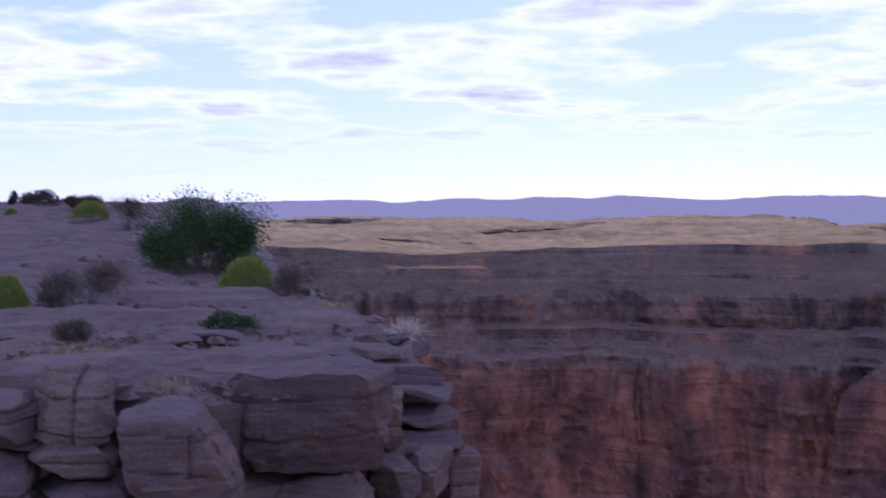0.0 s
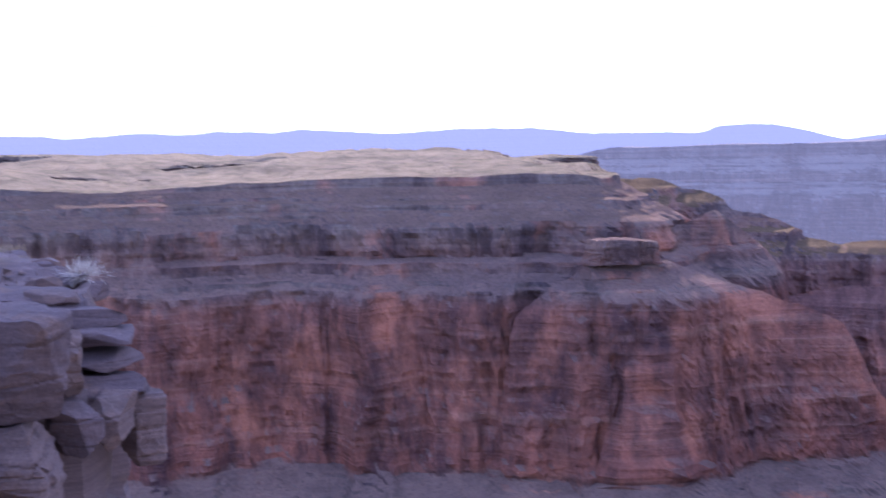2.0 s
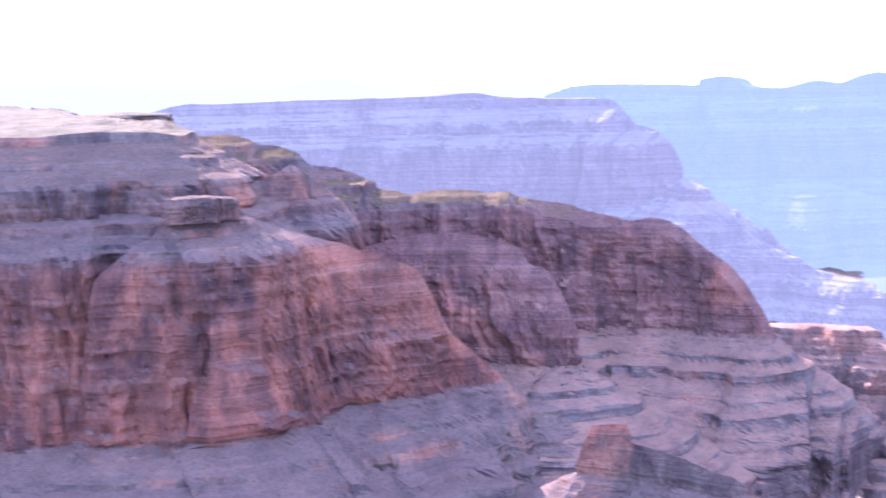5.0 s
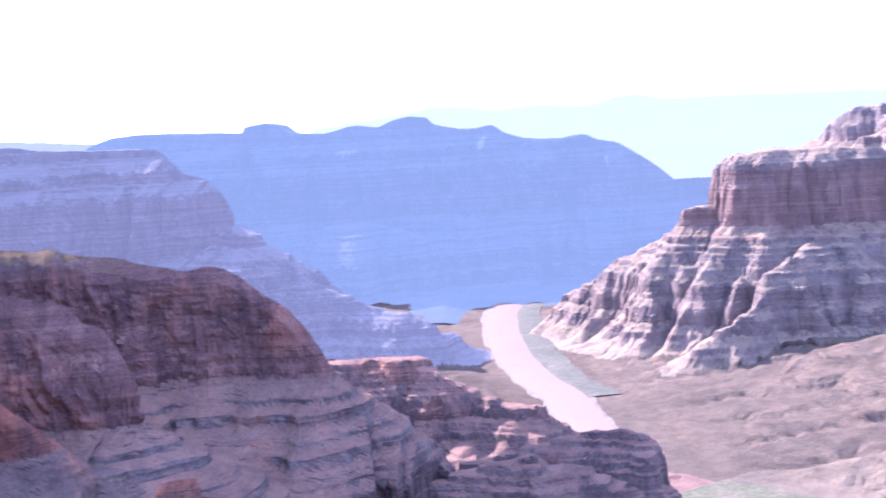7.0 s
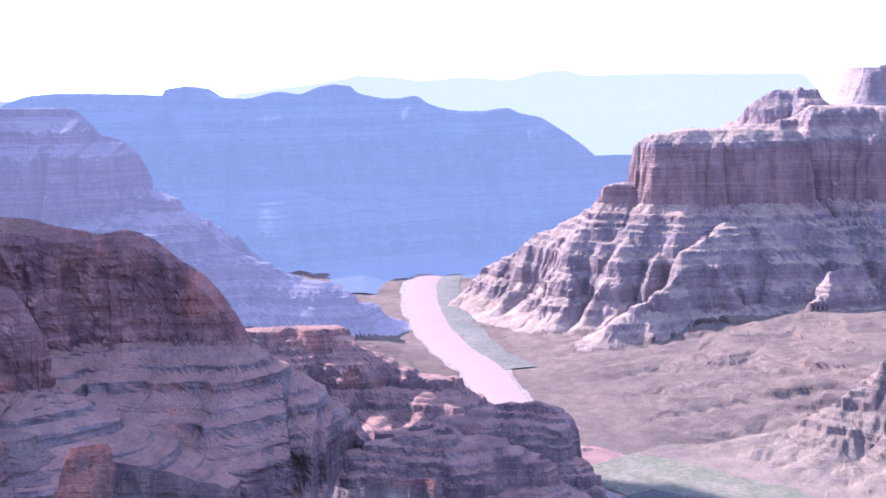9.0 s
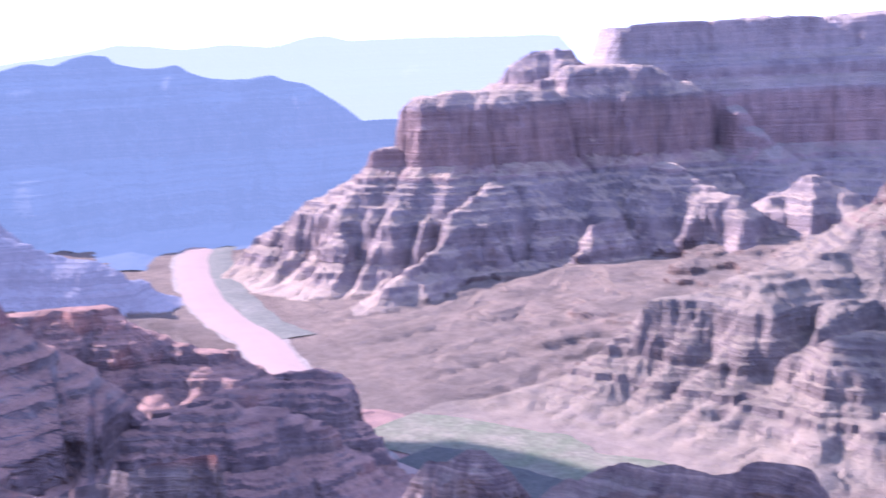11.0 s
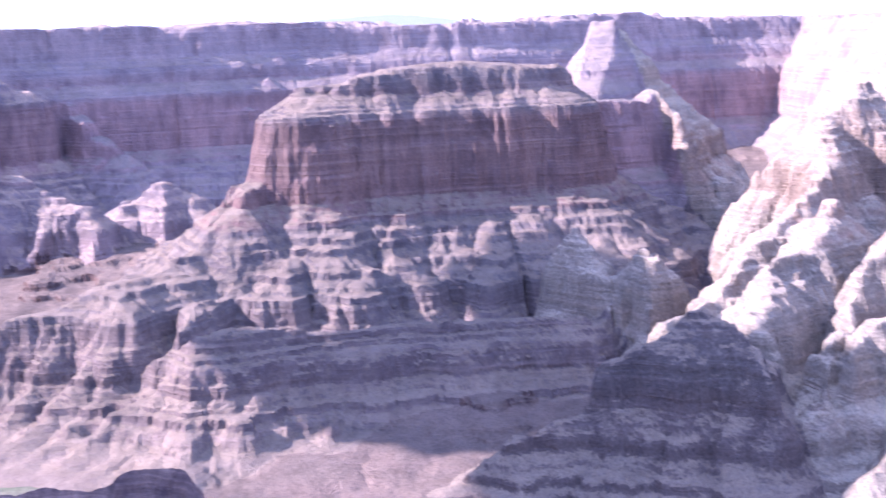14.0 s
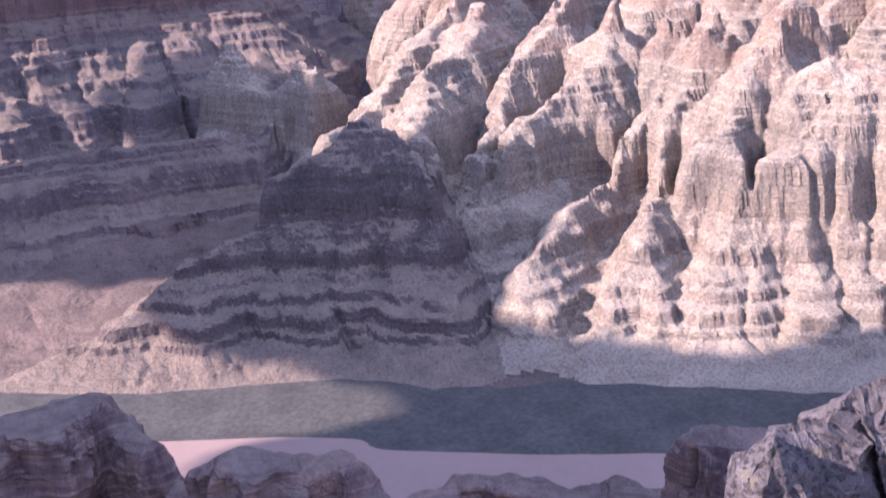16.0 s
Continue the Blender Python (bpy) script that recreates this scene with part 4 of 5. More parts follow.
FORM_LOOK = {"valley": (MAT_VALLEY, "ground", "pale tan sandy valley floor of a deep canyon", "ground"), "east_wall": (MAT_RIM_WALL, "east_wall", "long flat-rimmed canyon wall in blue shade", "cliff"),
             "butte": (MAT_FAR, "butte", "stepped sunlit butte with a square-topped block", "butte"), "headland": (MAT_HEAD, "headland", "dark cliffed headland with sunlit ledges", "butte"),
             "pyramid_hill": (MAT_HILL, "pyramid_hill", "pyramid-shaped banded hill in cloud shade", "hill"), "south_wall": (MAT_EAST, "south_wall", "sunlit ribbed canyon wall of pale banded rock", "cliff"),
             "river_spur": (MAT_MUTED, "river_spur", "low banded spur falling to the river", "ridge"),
             # spur takes the mesa's haze emission
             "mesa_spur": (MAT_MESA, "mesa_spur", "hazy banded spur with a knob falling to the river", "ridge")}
for k, name in enumerate(FORMS):
    mat, obj, label, cat = FORM_LOOK[name]
    q = QUADS[(QF == k) & inside][:, ::-1]
    used, back_ = np.unique(q, return_inverse=True)
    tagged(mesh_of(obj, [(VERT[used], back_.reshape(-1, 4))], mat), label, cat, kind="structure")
g = np.array([(-1, -1), (1, -1), (1, 1), (-1, 1)]) * 6000.0
tagged(mesh_of("ground_far", [(np.c_[g, np.full(4, -606.0)], np.array([[0, 1, 2, 3]]))], MAT_EAST), "pale tan ground far below the rim", "ground", kind="structure")


def ribbon(name, line, half, z, mat, side=0.0, seed=3, rag=0.15, thin=1.0):
    """A flat strip along a line; side moves it off to the right."""
    p, u = densify(line, 8.0)
    n = normals2(p, 15)
    half, side = [k * np.interp(u / u[-1], [0, 0.3, 0.55, 1], [1, 1, thin, thin]) for k in (half, side)]
    w1 = half * (1 + rag * fbm(u / 90, 1.0, 0, 4, seed))
    w2 = half * (1 + rag * fbm(u / 90, 5.0, 0, 4, seed + 1))
    rows = [p[:, :2] + n * (side + k)[:, None] for k in (-w1, -w1 * 0.33, w2 * 0.33, w2)]
    zz = [z - 1.5, z, z, z - 1.5]
    v = np.stack([np.c_[r, np.full(len(p), h)] for r, h in zip(rows, zz)]).reshape(-1, 3)
    return mesh_of(name, [(v, skin((4, len(p)), False))], mat)


def plain_mat(name, c1, c2, scale, rough=0.9, bump=0.3, dist=0.5, spec=0.2, blotch=1.0):
    m, nt, bsdf = nodes_of(name)
    geo = nt.nodes.new("ShaderNodeNewGeometry")
    a = noise_tex(nt, geo.outputs["Position"], scale, 7)
    b2 = noise_tex(nt, geo.outputs["Position"], scale * 9, 5)
    col = mix(nt, maths(nt, "MULTIPLY", maths(nt, "SUBTRACT", a, 0.35, True), 3.0, True), c1, c2)
    col = mix(nt, 1.0, col, ramp(nt, b2, [(0.3, (1 - 0.3 * blotch,) * 3), (0.7, (1 + 0.25 * blotch,) * 3)]), "MULTIPLY")
    link(nt, col, bsdf.inputs["Base Color"])
    bsdf.inputs["Roughness"].default_value, bsdf.inputs["Specular IOR Level"].default_value = rough, spec
    bp = nt.nodes.new("ShaderNodeBump")
    bp.inputs["Strength"].default_value, bp.inputs["Distance"].default_value = bump, dist
    link(nt, b2, bp.inputs["Height"])
    link(nt, bp.outputs[0], bsdf.inputs["Normal"])
    return m


MAT_WATER = plain_mat("muddy_water", (0.225, 0.155, 0.118), (0.245, 0.17, 0.13), 0.01, 0.6, 0.0, 0.3, 0.05, 0.12)
MAT_BAR = plain_mat("river_scrub", (0.05, 0.046, 0.036), (0.075, 0.068, 0.052), 0.02)
MAT_GREEN = plain_mat("meadow_brush", (0.085, 0.09, 0.045), (0.15, 0.12, 0.08), 0.012)
MAT_FLAT = plain_mat("bend_brush", (0.085, 0.078, 0.055), (0.125, 0.108, 0.078), 0.012)
MAT_SAND = plain_mat("river_sand", (0.20, 0.155, 0.12), (0.16, 0.125, 0.095), 0.01)
river = ribbon("river", [(x, y, 0) for x, y in RIVER], 48.0, -597.0, MAT_WATER, rag=0.1)
tagged(river, "muddy pinkish-brown river winding through the canyon", "river", kind="structure")
bar = ribbon("river_bank", [(x, y, 0) for x, y in RIVER[:6]], 88.0, -597.4, MAT_BAR, side=118.0, seed=8, rag=0.28)
tagged(bar, "dark green scrub on a flat river bank", "river bank", kind="structure")
shore = ribbon("river_shore", [(x, y, 0) for x, y in RIVER], 57.0, -597.9, MAT_SAND, seed=12, rag=0.3)
tagged(shore, "pale sand strip along the river", "sand", kind="structure")

flat = ribbon("river_flat", [(x, y, 0) for x, y in RIVER[6:]], 38.0, -597.4, MAT_FLAT, side=84.0, seed=17, rag=0.4)
tagged(flat, "grey-green brush along the far river bend", "river bank", kind="structure")
meadow = ribbon("meadow", [(1400, 40, 0), (1520, 240, 0), (1640, 450, 0), (1720, 620, 0), (1770, 760, 0)], 88.0, -597.0, MAT_GREEN, seed=21, rag=0.5)
tagged(meadow, "green flat of grass and brush beside the river", "meadow", kind="structure")

# north wall
b = PLAN["b_rim"]
TOP = 64
wv, wf = scarp(b + [(b[-1][0] + 60, b[-1][1] + 60, b[-1][2] - 2), (b[-1][0] + 130, b[-1][1] + 260, b[-1][2])], (500, 2600), seed=11, step=3.0, gully=0.6, rows=140, top_rows=TOP, rise=34.0, top_relief=20.0)
cut = TOP * (len(wf) // (TOP + 140 - 1))
plateau = mesh_of("plateau", [(wv, wf[:cut])], MAT_SCRUB)
tagged(plateau, "flat olive-tan plateau dotted with scrub", "plateau", kind="structure")
for k, key in enumerate(("plateau_mesa", "plateau_mesa_b", "plateau_mesa_c", "plateau_mesa_d", "plateau_mesa_e", "plateau_mesa_f")):
    low_mesa = mesh_of("plateau_mesa", [ridge(PLAN[key], width=45, base=-60, step=8, rows=26, seed=60 + k, gully=1.3, size=0.9, rough=3, drop=-62.0)], MAT_SCRUB)
    tagged(low_mesa, "low dark mesa standing on the scrub plateau", "mesa", kind="structure")
wall = mesh_of("canyon_wall", [(wv, wf[cut:])], MAT_WALL)
tagged(wall, "layered red-brown canyon wall below a flat plateau", "cliff", kind="structure")
prom = mesh_of("promontory", [R_("nose", width=4, step=3), R_("hill_2", width=4, step=2.5, rows=70), R_("promontory", width=5, step=2.8, rows=125, gully=0.6), R_("nose_block", width=10, step=1.5, rows=60, drop=-82 - max(q[2] for q in PLAN["nose_block"]), base=-119, size=0.4, rough=3), R_("tower_c", width=3.5, step=1.5, drop=140, base=-500, size=0.3), R_("tower_ridge", width=2, step=2.0, drop=40, base=-500, size=0.5, rough=9)], MAT_WALL)
tagged(prom, "sheer red rock promontory with a small pinnacle", "cliff", kind="structure")
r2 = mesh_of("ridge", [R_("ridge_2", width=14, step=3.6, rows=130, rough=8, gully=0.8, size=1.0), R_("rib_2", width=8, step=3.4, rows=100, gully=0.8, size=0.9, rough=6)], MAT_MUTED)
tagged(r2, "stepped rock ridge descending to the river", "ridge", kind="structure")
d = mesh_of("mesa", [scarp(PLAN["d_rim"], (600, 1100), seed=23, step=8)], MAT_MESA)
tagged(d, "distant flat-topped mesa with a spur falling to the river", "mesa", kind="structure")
# the wall's blue haze is emission in its material
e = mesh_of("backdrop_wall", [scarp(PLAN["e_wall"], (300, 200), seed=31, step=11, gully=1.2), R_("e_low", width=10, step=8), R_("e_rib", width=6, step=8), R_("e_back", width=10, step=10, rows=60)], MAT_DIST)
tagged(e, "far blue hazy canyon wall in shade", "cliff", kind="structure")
# glowing sheet added to hide the dark floor in the far wall's shadow
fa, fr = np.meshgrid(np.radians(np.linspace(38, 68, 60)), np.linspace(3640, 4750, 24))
ff = mesh_of("backdrop_haze_sheet", [(np.stack([fr * np.sin(fa), fr * np.cos(fa), -597.5 + 5 * fbm(fr / 120, fa * 30, 0, 3, 7) + np.clip((fr - 4000) / 30, -8, 12) + 13 * np.clip((0.985 - fa) / 0.02, 0, 1)], -1).reshape(-1, 3), skin(fa.shape, False)[:, ::-1])], MAT_DIST)
tagged(ff, "glowing blue haze sheet laid over the valley floor by the far wall", "ground", kind="structure")
# both range materials carry their haze as emission
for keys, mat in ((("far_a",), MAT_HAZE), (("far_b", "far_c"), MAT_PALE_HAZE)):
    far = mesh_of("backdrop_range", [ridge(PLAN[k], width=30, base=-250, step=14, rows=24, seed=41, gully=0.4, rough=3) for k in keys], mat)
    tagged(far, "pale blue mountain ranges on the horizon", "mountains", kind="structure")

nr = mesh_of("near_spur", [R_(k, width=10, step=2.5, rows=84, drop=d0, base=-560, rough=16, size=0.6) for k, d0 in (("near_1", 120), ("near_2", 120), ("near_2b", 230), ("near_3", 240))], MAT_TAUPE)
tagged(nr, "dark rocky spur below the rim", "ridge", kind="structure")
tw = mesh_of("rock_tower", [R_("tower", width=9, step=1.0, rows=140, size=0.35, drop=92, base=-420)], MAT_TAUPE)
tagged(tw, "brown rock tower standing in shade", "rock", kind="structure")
ov, of = (R_("right_rock", width=2.5, step=0.45, rows=210, size=0.24, rough=5, base=-260, drop=-95, gully=1.0, grit=1.6))
for f0, amp in ((8.0, 2.4), (2.6, 1.3), (1.1, 0.7)):
    ov = ov + amp * np.stack([fbm(ov[:, 0] / f0, ov[:, 1] / f0, ov[:, 2] / (0.7 * f0), 3, 300 + k) for k in range(3)], -1)
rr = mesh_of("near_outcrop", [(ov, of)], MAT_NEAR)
tagged(rr, "pale grey pitted limestone outcrop below the rim", "rock", kind="structure")


# ---- unseen clouds added to block the sun over the rim and the valley ----
MAT_CLOUD = plain_mat("cloud_white", (0.82, 0.82, 0.84), (0.86, 0.86, 0.87), 0.01)


def toward_sun(x, y, z, k):
    return (x + k * math.sin(sa) * math.cos(se), y + k * math.cos(sa) * math.cos(se), z + k * math.sin(se))


def cloud(spots, seed, height=2300.0, fluff=2):
    """A flat-based heap of rounded lumps, joined into one mesh, standing sunward of the ground spots (x, y, z, r)."""
    rng = random.Random(seed)
    shells = []
    th, ph = np.meshgrid(np.linspace(0, 2 * np.pi, 21), np.linspace(0.02, np.pi - 0.02, 12))
    for x0, y0, z0, r0 in spots:
        for _ in range(fluff):
            r = r0 * rng.uniform(0.8, 1.15)
            a = rng.uniform(0, 6.28)
            c = toward_sun(x0 + 0.3 * r0 * math.cos(a), y0 + 0.3 * r0 * math.sin(a), z0, height)
            x, y, z = np.sin(ph) * np.cos(th), np.sin(ph) * np.sin(th), np.cos(ph)
            rr = r * (1 + 0.3 * fbm(x * 2 + c[0], y * 2, z * 2, 3, seed))
            zz = np.where(z < 0, z * 0.25, z * 0.7)
            shells.append((np.stack([c[0] + rr * x, c[1] + rr * y, c[2] + rr * zz], -1).reshape(-1, 3), skin(th.shape, False)))
    ob = mesh_of("cloud", shells, MAT_CLOUD, smooth=True)
    return tagged(ob, "unseen white flat-based cumulus cloud added to shade the canyon", "cloud", kind="structure")


cloud([(-6 + 90 * dx, 25 + 90 * dy, 0, 75) for dx in (-2, -1, 0) for dy in (0, 1, 2)], 3, 1500.0)
def shade(a, b, n, r):
    """n spots of radius r from a to b."""
    return [(*(p + (q - p) * k / max(n - 1, 1) for p, q in zip(a, b)), r) for k in range(n)]


cloud([(x, y, z - 20, 88) for x, y, z in PLAN["pyramid"][2:8]] + [(x, y, z - 20, 45) for x, y, z in PLAN["pyramid_right"][1:]] + shade((1420, -600, -381), (1388, -457, -467), 3, 78) + shade((1375, -580, -456), (1297, -505, -557), 3, 78) + shade((1384, -442, -486), (1376, -360, -518), 2, 78) + shade((1274, -605, -575), (1237, -484, -587), 3, 75), 5)
# blocker added to darken the headland's lower right flank
cloud(shade((2050, -480, -380), (1790, -390, -520), 4, 110) + shade((1960, -590, -360), (1690, -470, -516), 4, 105) + shade((1735, -300, -570), (1690, -400, -522), 3, 80) + shade((1730, -235, -585), (1640, -330, -575), 3, 85) + shade((1830, -330, -486), (1720, -457, -498), 3, 90), 9)
cloud(shade((1005, -274, -585), (741, -710, -581), 8, 92) + shade((1147, -529, -577), (779, -735, -576), 7, 92) + shade((1023, -399, -578), (881, -611, -577), 4, 84) + shade((1073, -636, -570), (999, -752, -572), 3, 62) + shade((922, -861, -575), (875, -945, -570), 3, 62), 8)
# blocker added to darken the near spurs and the tower
cloud(shade((857, -72, -427), (654, -249, -409), 5, 95) + shade((597, -326, -414), (543, -377, -401), 2, 105) + shade((367, -310, -255), (366, -311, -287), 2, 70) + shade((859, 429, -280), (799, 45, -304), 6, 110), 6)
# blocker added to darken the low river spur
low = [(0.95 * x, 0.95 * y, z - 60) for x, y, z in PLAN["low_1"]]
cloud(shade(low[0], low[5], 4, 165) + shade(low[5], low[-1], 4, 150), 7)


# ---- the rim in the foreground ----
def rim_ground(x, y):
    return -0.1 + np.clip(y - 22, 0, 45) * 0.06 * np.clip((-x - 3) / 7, 0, 1)


def stone_mat(name, c1, c2, stain, scale=1.0):
    """Fine-bedded sandstone with stains and grain, at arm's-length size."""
    m, nt, bsdf = nodes_of(name)
    geo = nt.nodes.new("ShaderNodeNewGeometry")
    pos = geo.outputs["Position"]
    mp = nt.nodes.new("ShaderNodeMapping")
    mp.inputs["Scale"].default_value = (0.5, 0.5, 14 * scale)
    mp.inputs["Rotation"].default_value = (0.06, 0.04, 0)
    link(nt, pos, mp.inputs["Vector"])
    beds = noise_tex(nt, mp.outputs[0], 1.0, 5)
    blot = noise_tex(nt, pos, 1.3 * scale, 6)
    grain = noise_tex(nt, pos, 34 * scale, 6, 0.7)
    col = mix(nt, blot, c1, c2)
    col = mix(nt, maths(nt, "MULTIPLY", maths(nt, "SUBTRACT", noise_tex(nt, pos, 0.8 * scale, 4), 0.57, True), 5.0, True), col, stain)
    col = mix(nt, 1.0, col, ramp(nt, beds, [(0.3, (0.74, 0.74, 0.76)), (0.7, (1.2, 1.19, 1.17))]), "MULTIPLY")
    col = mix(nt, 1.0, col, ramp(nt, grain, [(0.3, (0.72, 0.72, 0.72)), (0.7, (1.25, 1.25, 1.25))]), "MULTIPLY")
    link(nt, col, bsdf.inputs["Base Color"])
    bsdf.inputs["Roughness"].default_value, bsdf.inputs["Specular IOR Level"].default_value = 0.92, 0.2
    bp = nt.nodes.new("ShaderNodeBump")
    bp.inputs["Strength"].default_value, bp.inputs["Distance"].default_value = 0.7, 0.04
    link(nt, maths(nt, "ADD", maths(nt, "MULTIPLY", beds, 0.45), maths(nt, "MULTIPLY", grain, 0.8)), bp.inputs["Height"])
    link(nt, bp.outputs[0], bsdf.inputs["Normal"])
    return m


MAT_STONE = stone_mat("rim_sandstone", (0.088, 0.061, 0.062), (0.165, 0.115, 0.114), (0.22, 0.13, 0.088))
MAT_STONE_RED = stone_mat("tan_sandstone", (0.14, 0.092, 0.082), (0.18, 0.122, 0.108), (0.13, 0.10, 0.09))
MAT_DIRT = stone_mat("gravelly_dirt", (0.10, 0.066, 0.064), (0.205, 0.145, 0.136), (0.14, 0.095, 0.068), 1.6)

EDGE = [(-25, 9, 0), (-9, 11.4, 0), (-4.8, 11.8, 0), (-3.7, 11.6, 0), (-2.9, 11.5, 0), (-2.1, 11.4, 0), (-1.6, 12.3, 0), (-1.0, 13.5, 0), (-0.55, 14.9, 0),
        (-0.45, 17.3, 0), (-1.2, 20.5, 0), (-2.5, 25.5, 0), (-3.6, 31.5, 0), (-5.5, 40, 0), (-9, 54, 0), (-16, 80, 0)]


def rim_ledge():
    p, u = densify(EDGE, 0.19)
    n = normals2(p, 7)
    f = (np.linspace(1, 0, 110, endpoint=False) ** 1.7)[:, None]
    tx, ty = p[None, :, 0] - 24 * f, p[None, :, 1] + 7 * f
    lump = fbm(tx / 2.2, ty / 2.2, 0, 5, 81) * 0.26
    slab = np.round(3 * vnoise(tx / 1.9, ty / 1.2, 0, 82)) / 3 * 0.22 + np.round(2 * vnoise(tx / 0.7, ty / 0.5, 0, 83)) / 2 * 0.07
    tz = rim_ground(tx, ty) + (lump + slab) * np.minimum(0.35 + f * 40, 1) + 0.03 * fbm(tx / 0.2, ty / 0.2, 0, 3, 84)
    q = np.linspace(0, 1, 150)[:, None] ** 1.8
    drop = 46 * q
    lay = np.cumsum(np.random.RandomState(4).uniform(0.25, 0.8, 90))
    k = np.searchsorted(lay, drop)
    cell = np.floor(u[None] / 1.15 + k * 0.37)
    step = hash_grid(cell.astype(np.int64), k.astype(np.int64), np.zeros_like(cell, dtype=np.int64), 9)
    seam = np.minimum(np.abs(drop - lay[np.minimum(k, 89)]), np.abs(u[None] / 1.15 + k * 0.37 - np.round(u[None] / 1.15 + k * 0.37)) * 1.15)
    d = 0.12 * drop + np.minimum(drop * 1.5, 1) * (0.28 * step + 0.25 * fbm(u[None] / 1.6, drop / 1.2, 0, 4, 86) - 0.16 * np.exp(-(seam / 0.05) ** 2))
    cx, cy, nx, ny = [a[None] + 0 * q for a in (p[:, 0], p[:, 1], n[:, 0], n[:, 1])]
    face = np.stack([cx + nx * d, cy + ny * d, tz[-1][None] - drop], -1)
    v = np.vstack([np.stack([tx, ty, tz], -1).reshape(-1, 3), face.reshape(-1, 3)])
    return v, skin((260, len(p)), False)


ledge = mesh_of("rim_ground", [rim_ledge()], MAT_DIRT)
tagged(ledge, "stony rim of the canyon with gravel and flat slabs", "ground", kind="structure")
def lookout():
    gx, gy = np.meshgrid(np.linspace(-9, 0.65, 60), np.linspace(-14, 0.9, 90))
    gz = 0.0 + 0.05 * fbm(gx / 0.8, gy / 0.8, 0, 4, 88) * np.minimum(np.hypot(gx, gy) / 1.5, 1)
    rows, cols = gx.shape
    # the outer ring of vertices drops to form the sides
    ex, ey = np.pad(gx, 1, mode="edge"), np.pad(gy, 1, mode="edge")
    ez = np.pad(gz, 1, constant_values=-40.0)
    ex[:, 0], ex[:, -1] = -10.0, 1.3
    ey[-1] = 1.8
    return np.stack([ex, ey, ez], -1).reshape(-1, 3), skin((rows + 2, cols + 2), False)[:, ::-1]


stand = mesh_of("lookout_ground", [lookout()], MAT_DIRT)
tagged(stand, "bare rock ledge where the camera stands", "ground", kind="structure")


def rock(loc, size, spin=0.0, seed=1, mat=None, label="", tilt=(0, 0), square=7.0, name="rock"):
    """One block of bedded stone: a rounded box, chipped by planes and roughened."""
    m = 34 if min(size) > 0.3 else 14
    g = np.linspace(-1, 1, m)
    a, b = np.meshgrid(g, g)
    o = np.ones_like(a)
    vs, fs = [], []
    for k, face in enumerate(((a, b, o), (b, a, -o), (o, a, b), (-o, b, a), (b, o, a), (a, -o, b))):
        vs.append(np.stack(face, -1).reshape(-1, 3))
        fs.append(skin((m, m), False) + k * m * m)
    v = np.vstack(vs)
    v, weld = np.unique(np.round(v, 4), axis=0, return_inverse=True)
    quads = weld.reshape(-1)[np.vstack(fs)]
    v = v / (np.sum(np.abs(v) ** square, 1) ** (1 / square))[:, None]
    rng = np.random.RandomState(seed)
    # broken faces: oblique cuts across corners and edges
    for _ in range(13):
        d = rng.normal(size=3) * (1, 1, 0.8)
        d /= np.linalg.norm(d)
        over = np.maximum(v @ d - rng.uniform(0.72, 1.12), 0)
        v = v - over[:, None] * d
    nrm = v / np.linalg.norm(v, axis=1)[:, None]
    side = np.hypot(nrm[:, 0], nrm[:, 1])
    v = v * np.array(size) * 0.5
    x, y, z = (v + rng.uniform(0, 50, 3)).T
    # beds of uneven thickness, each set in or out a little, with open seams
    zb = z + 0.05 * vnoise(x * 0.9, y * 0.9, 0, seed + 7) + rng.uniform(-0.12, 0.12) * x
    lay = zb.min() + np.cumsum(rng.uniform(0.1, 0.42, 60))
    k = np.searchsorted(lay, zb)
    seam = np.minimum(np.abs(zb - lay[np.minimum(k, 59)]), np.abs(zb - lay[np.maximum(k - 1, 0)]))
    set_out = rng.uniform(-1, 1, 62)[k] * 0.022 * (0.6 + vnoise(x * 1.3, y * 1.3, 0, seed + 8))
    crack = np.exp(-(vnoise(x * 1.5, y * 1.5, z * 0.5, seed + 9) / 0.045) ** 2) * (vnoise(x * 0.8, y * 0.8, z, seed + 10) > 0.05)
    r = 0.085 * fbm(x * 1.6, y * 1.6, z * 2.2, 5, seed) + 0.02 * ribs(x * 5, y * 5, z * 7, seed + 4, 2)
    r = r + side * (set_out - 0.035 * np.exp(-(seam / 0.014) ** 2)) - 0.05 * crack
    v = v + nrm * (r * min(1.0, min(size) * 1.5))[:, None]
    ob = mesh_of(name, [(v, quads)], mat or MAT_STONE)
    ob.matrix_world = pose(*loc, *tilt, spin)
    return tagged(ob, label or "grey-brown bedded sandstone block on the canyon rim", "rock", group="blocks along the rim")


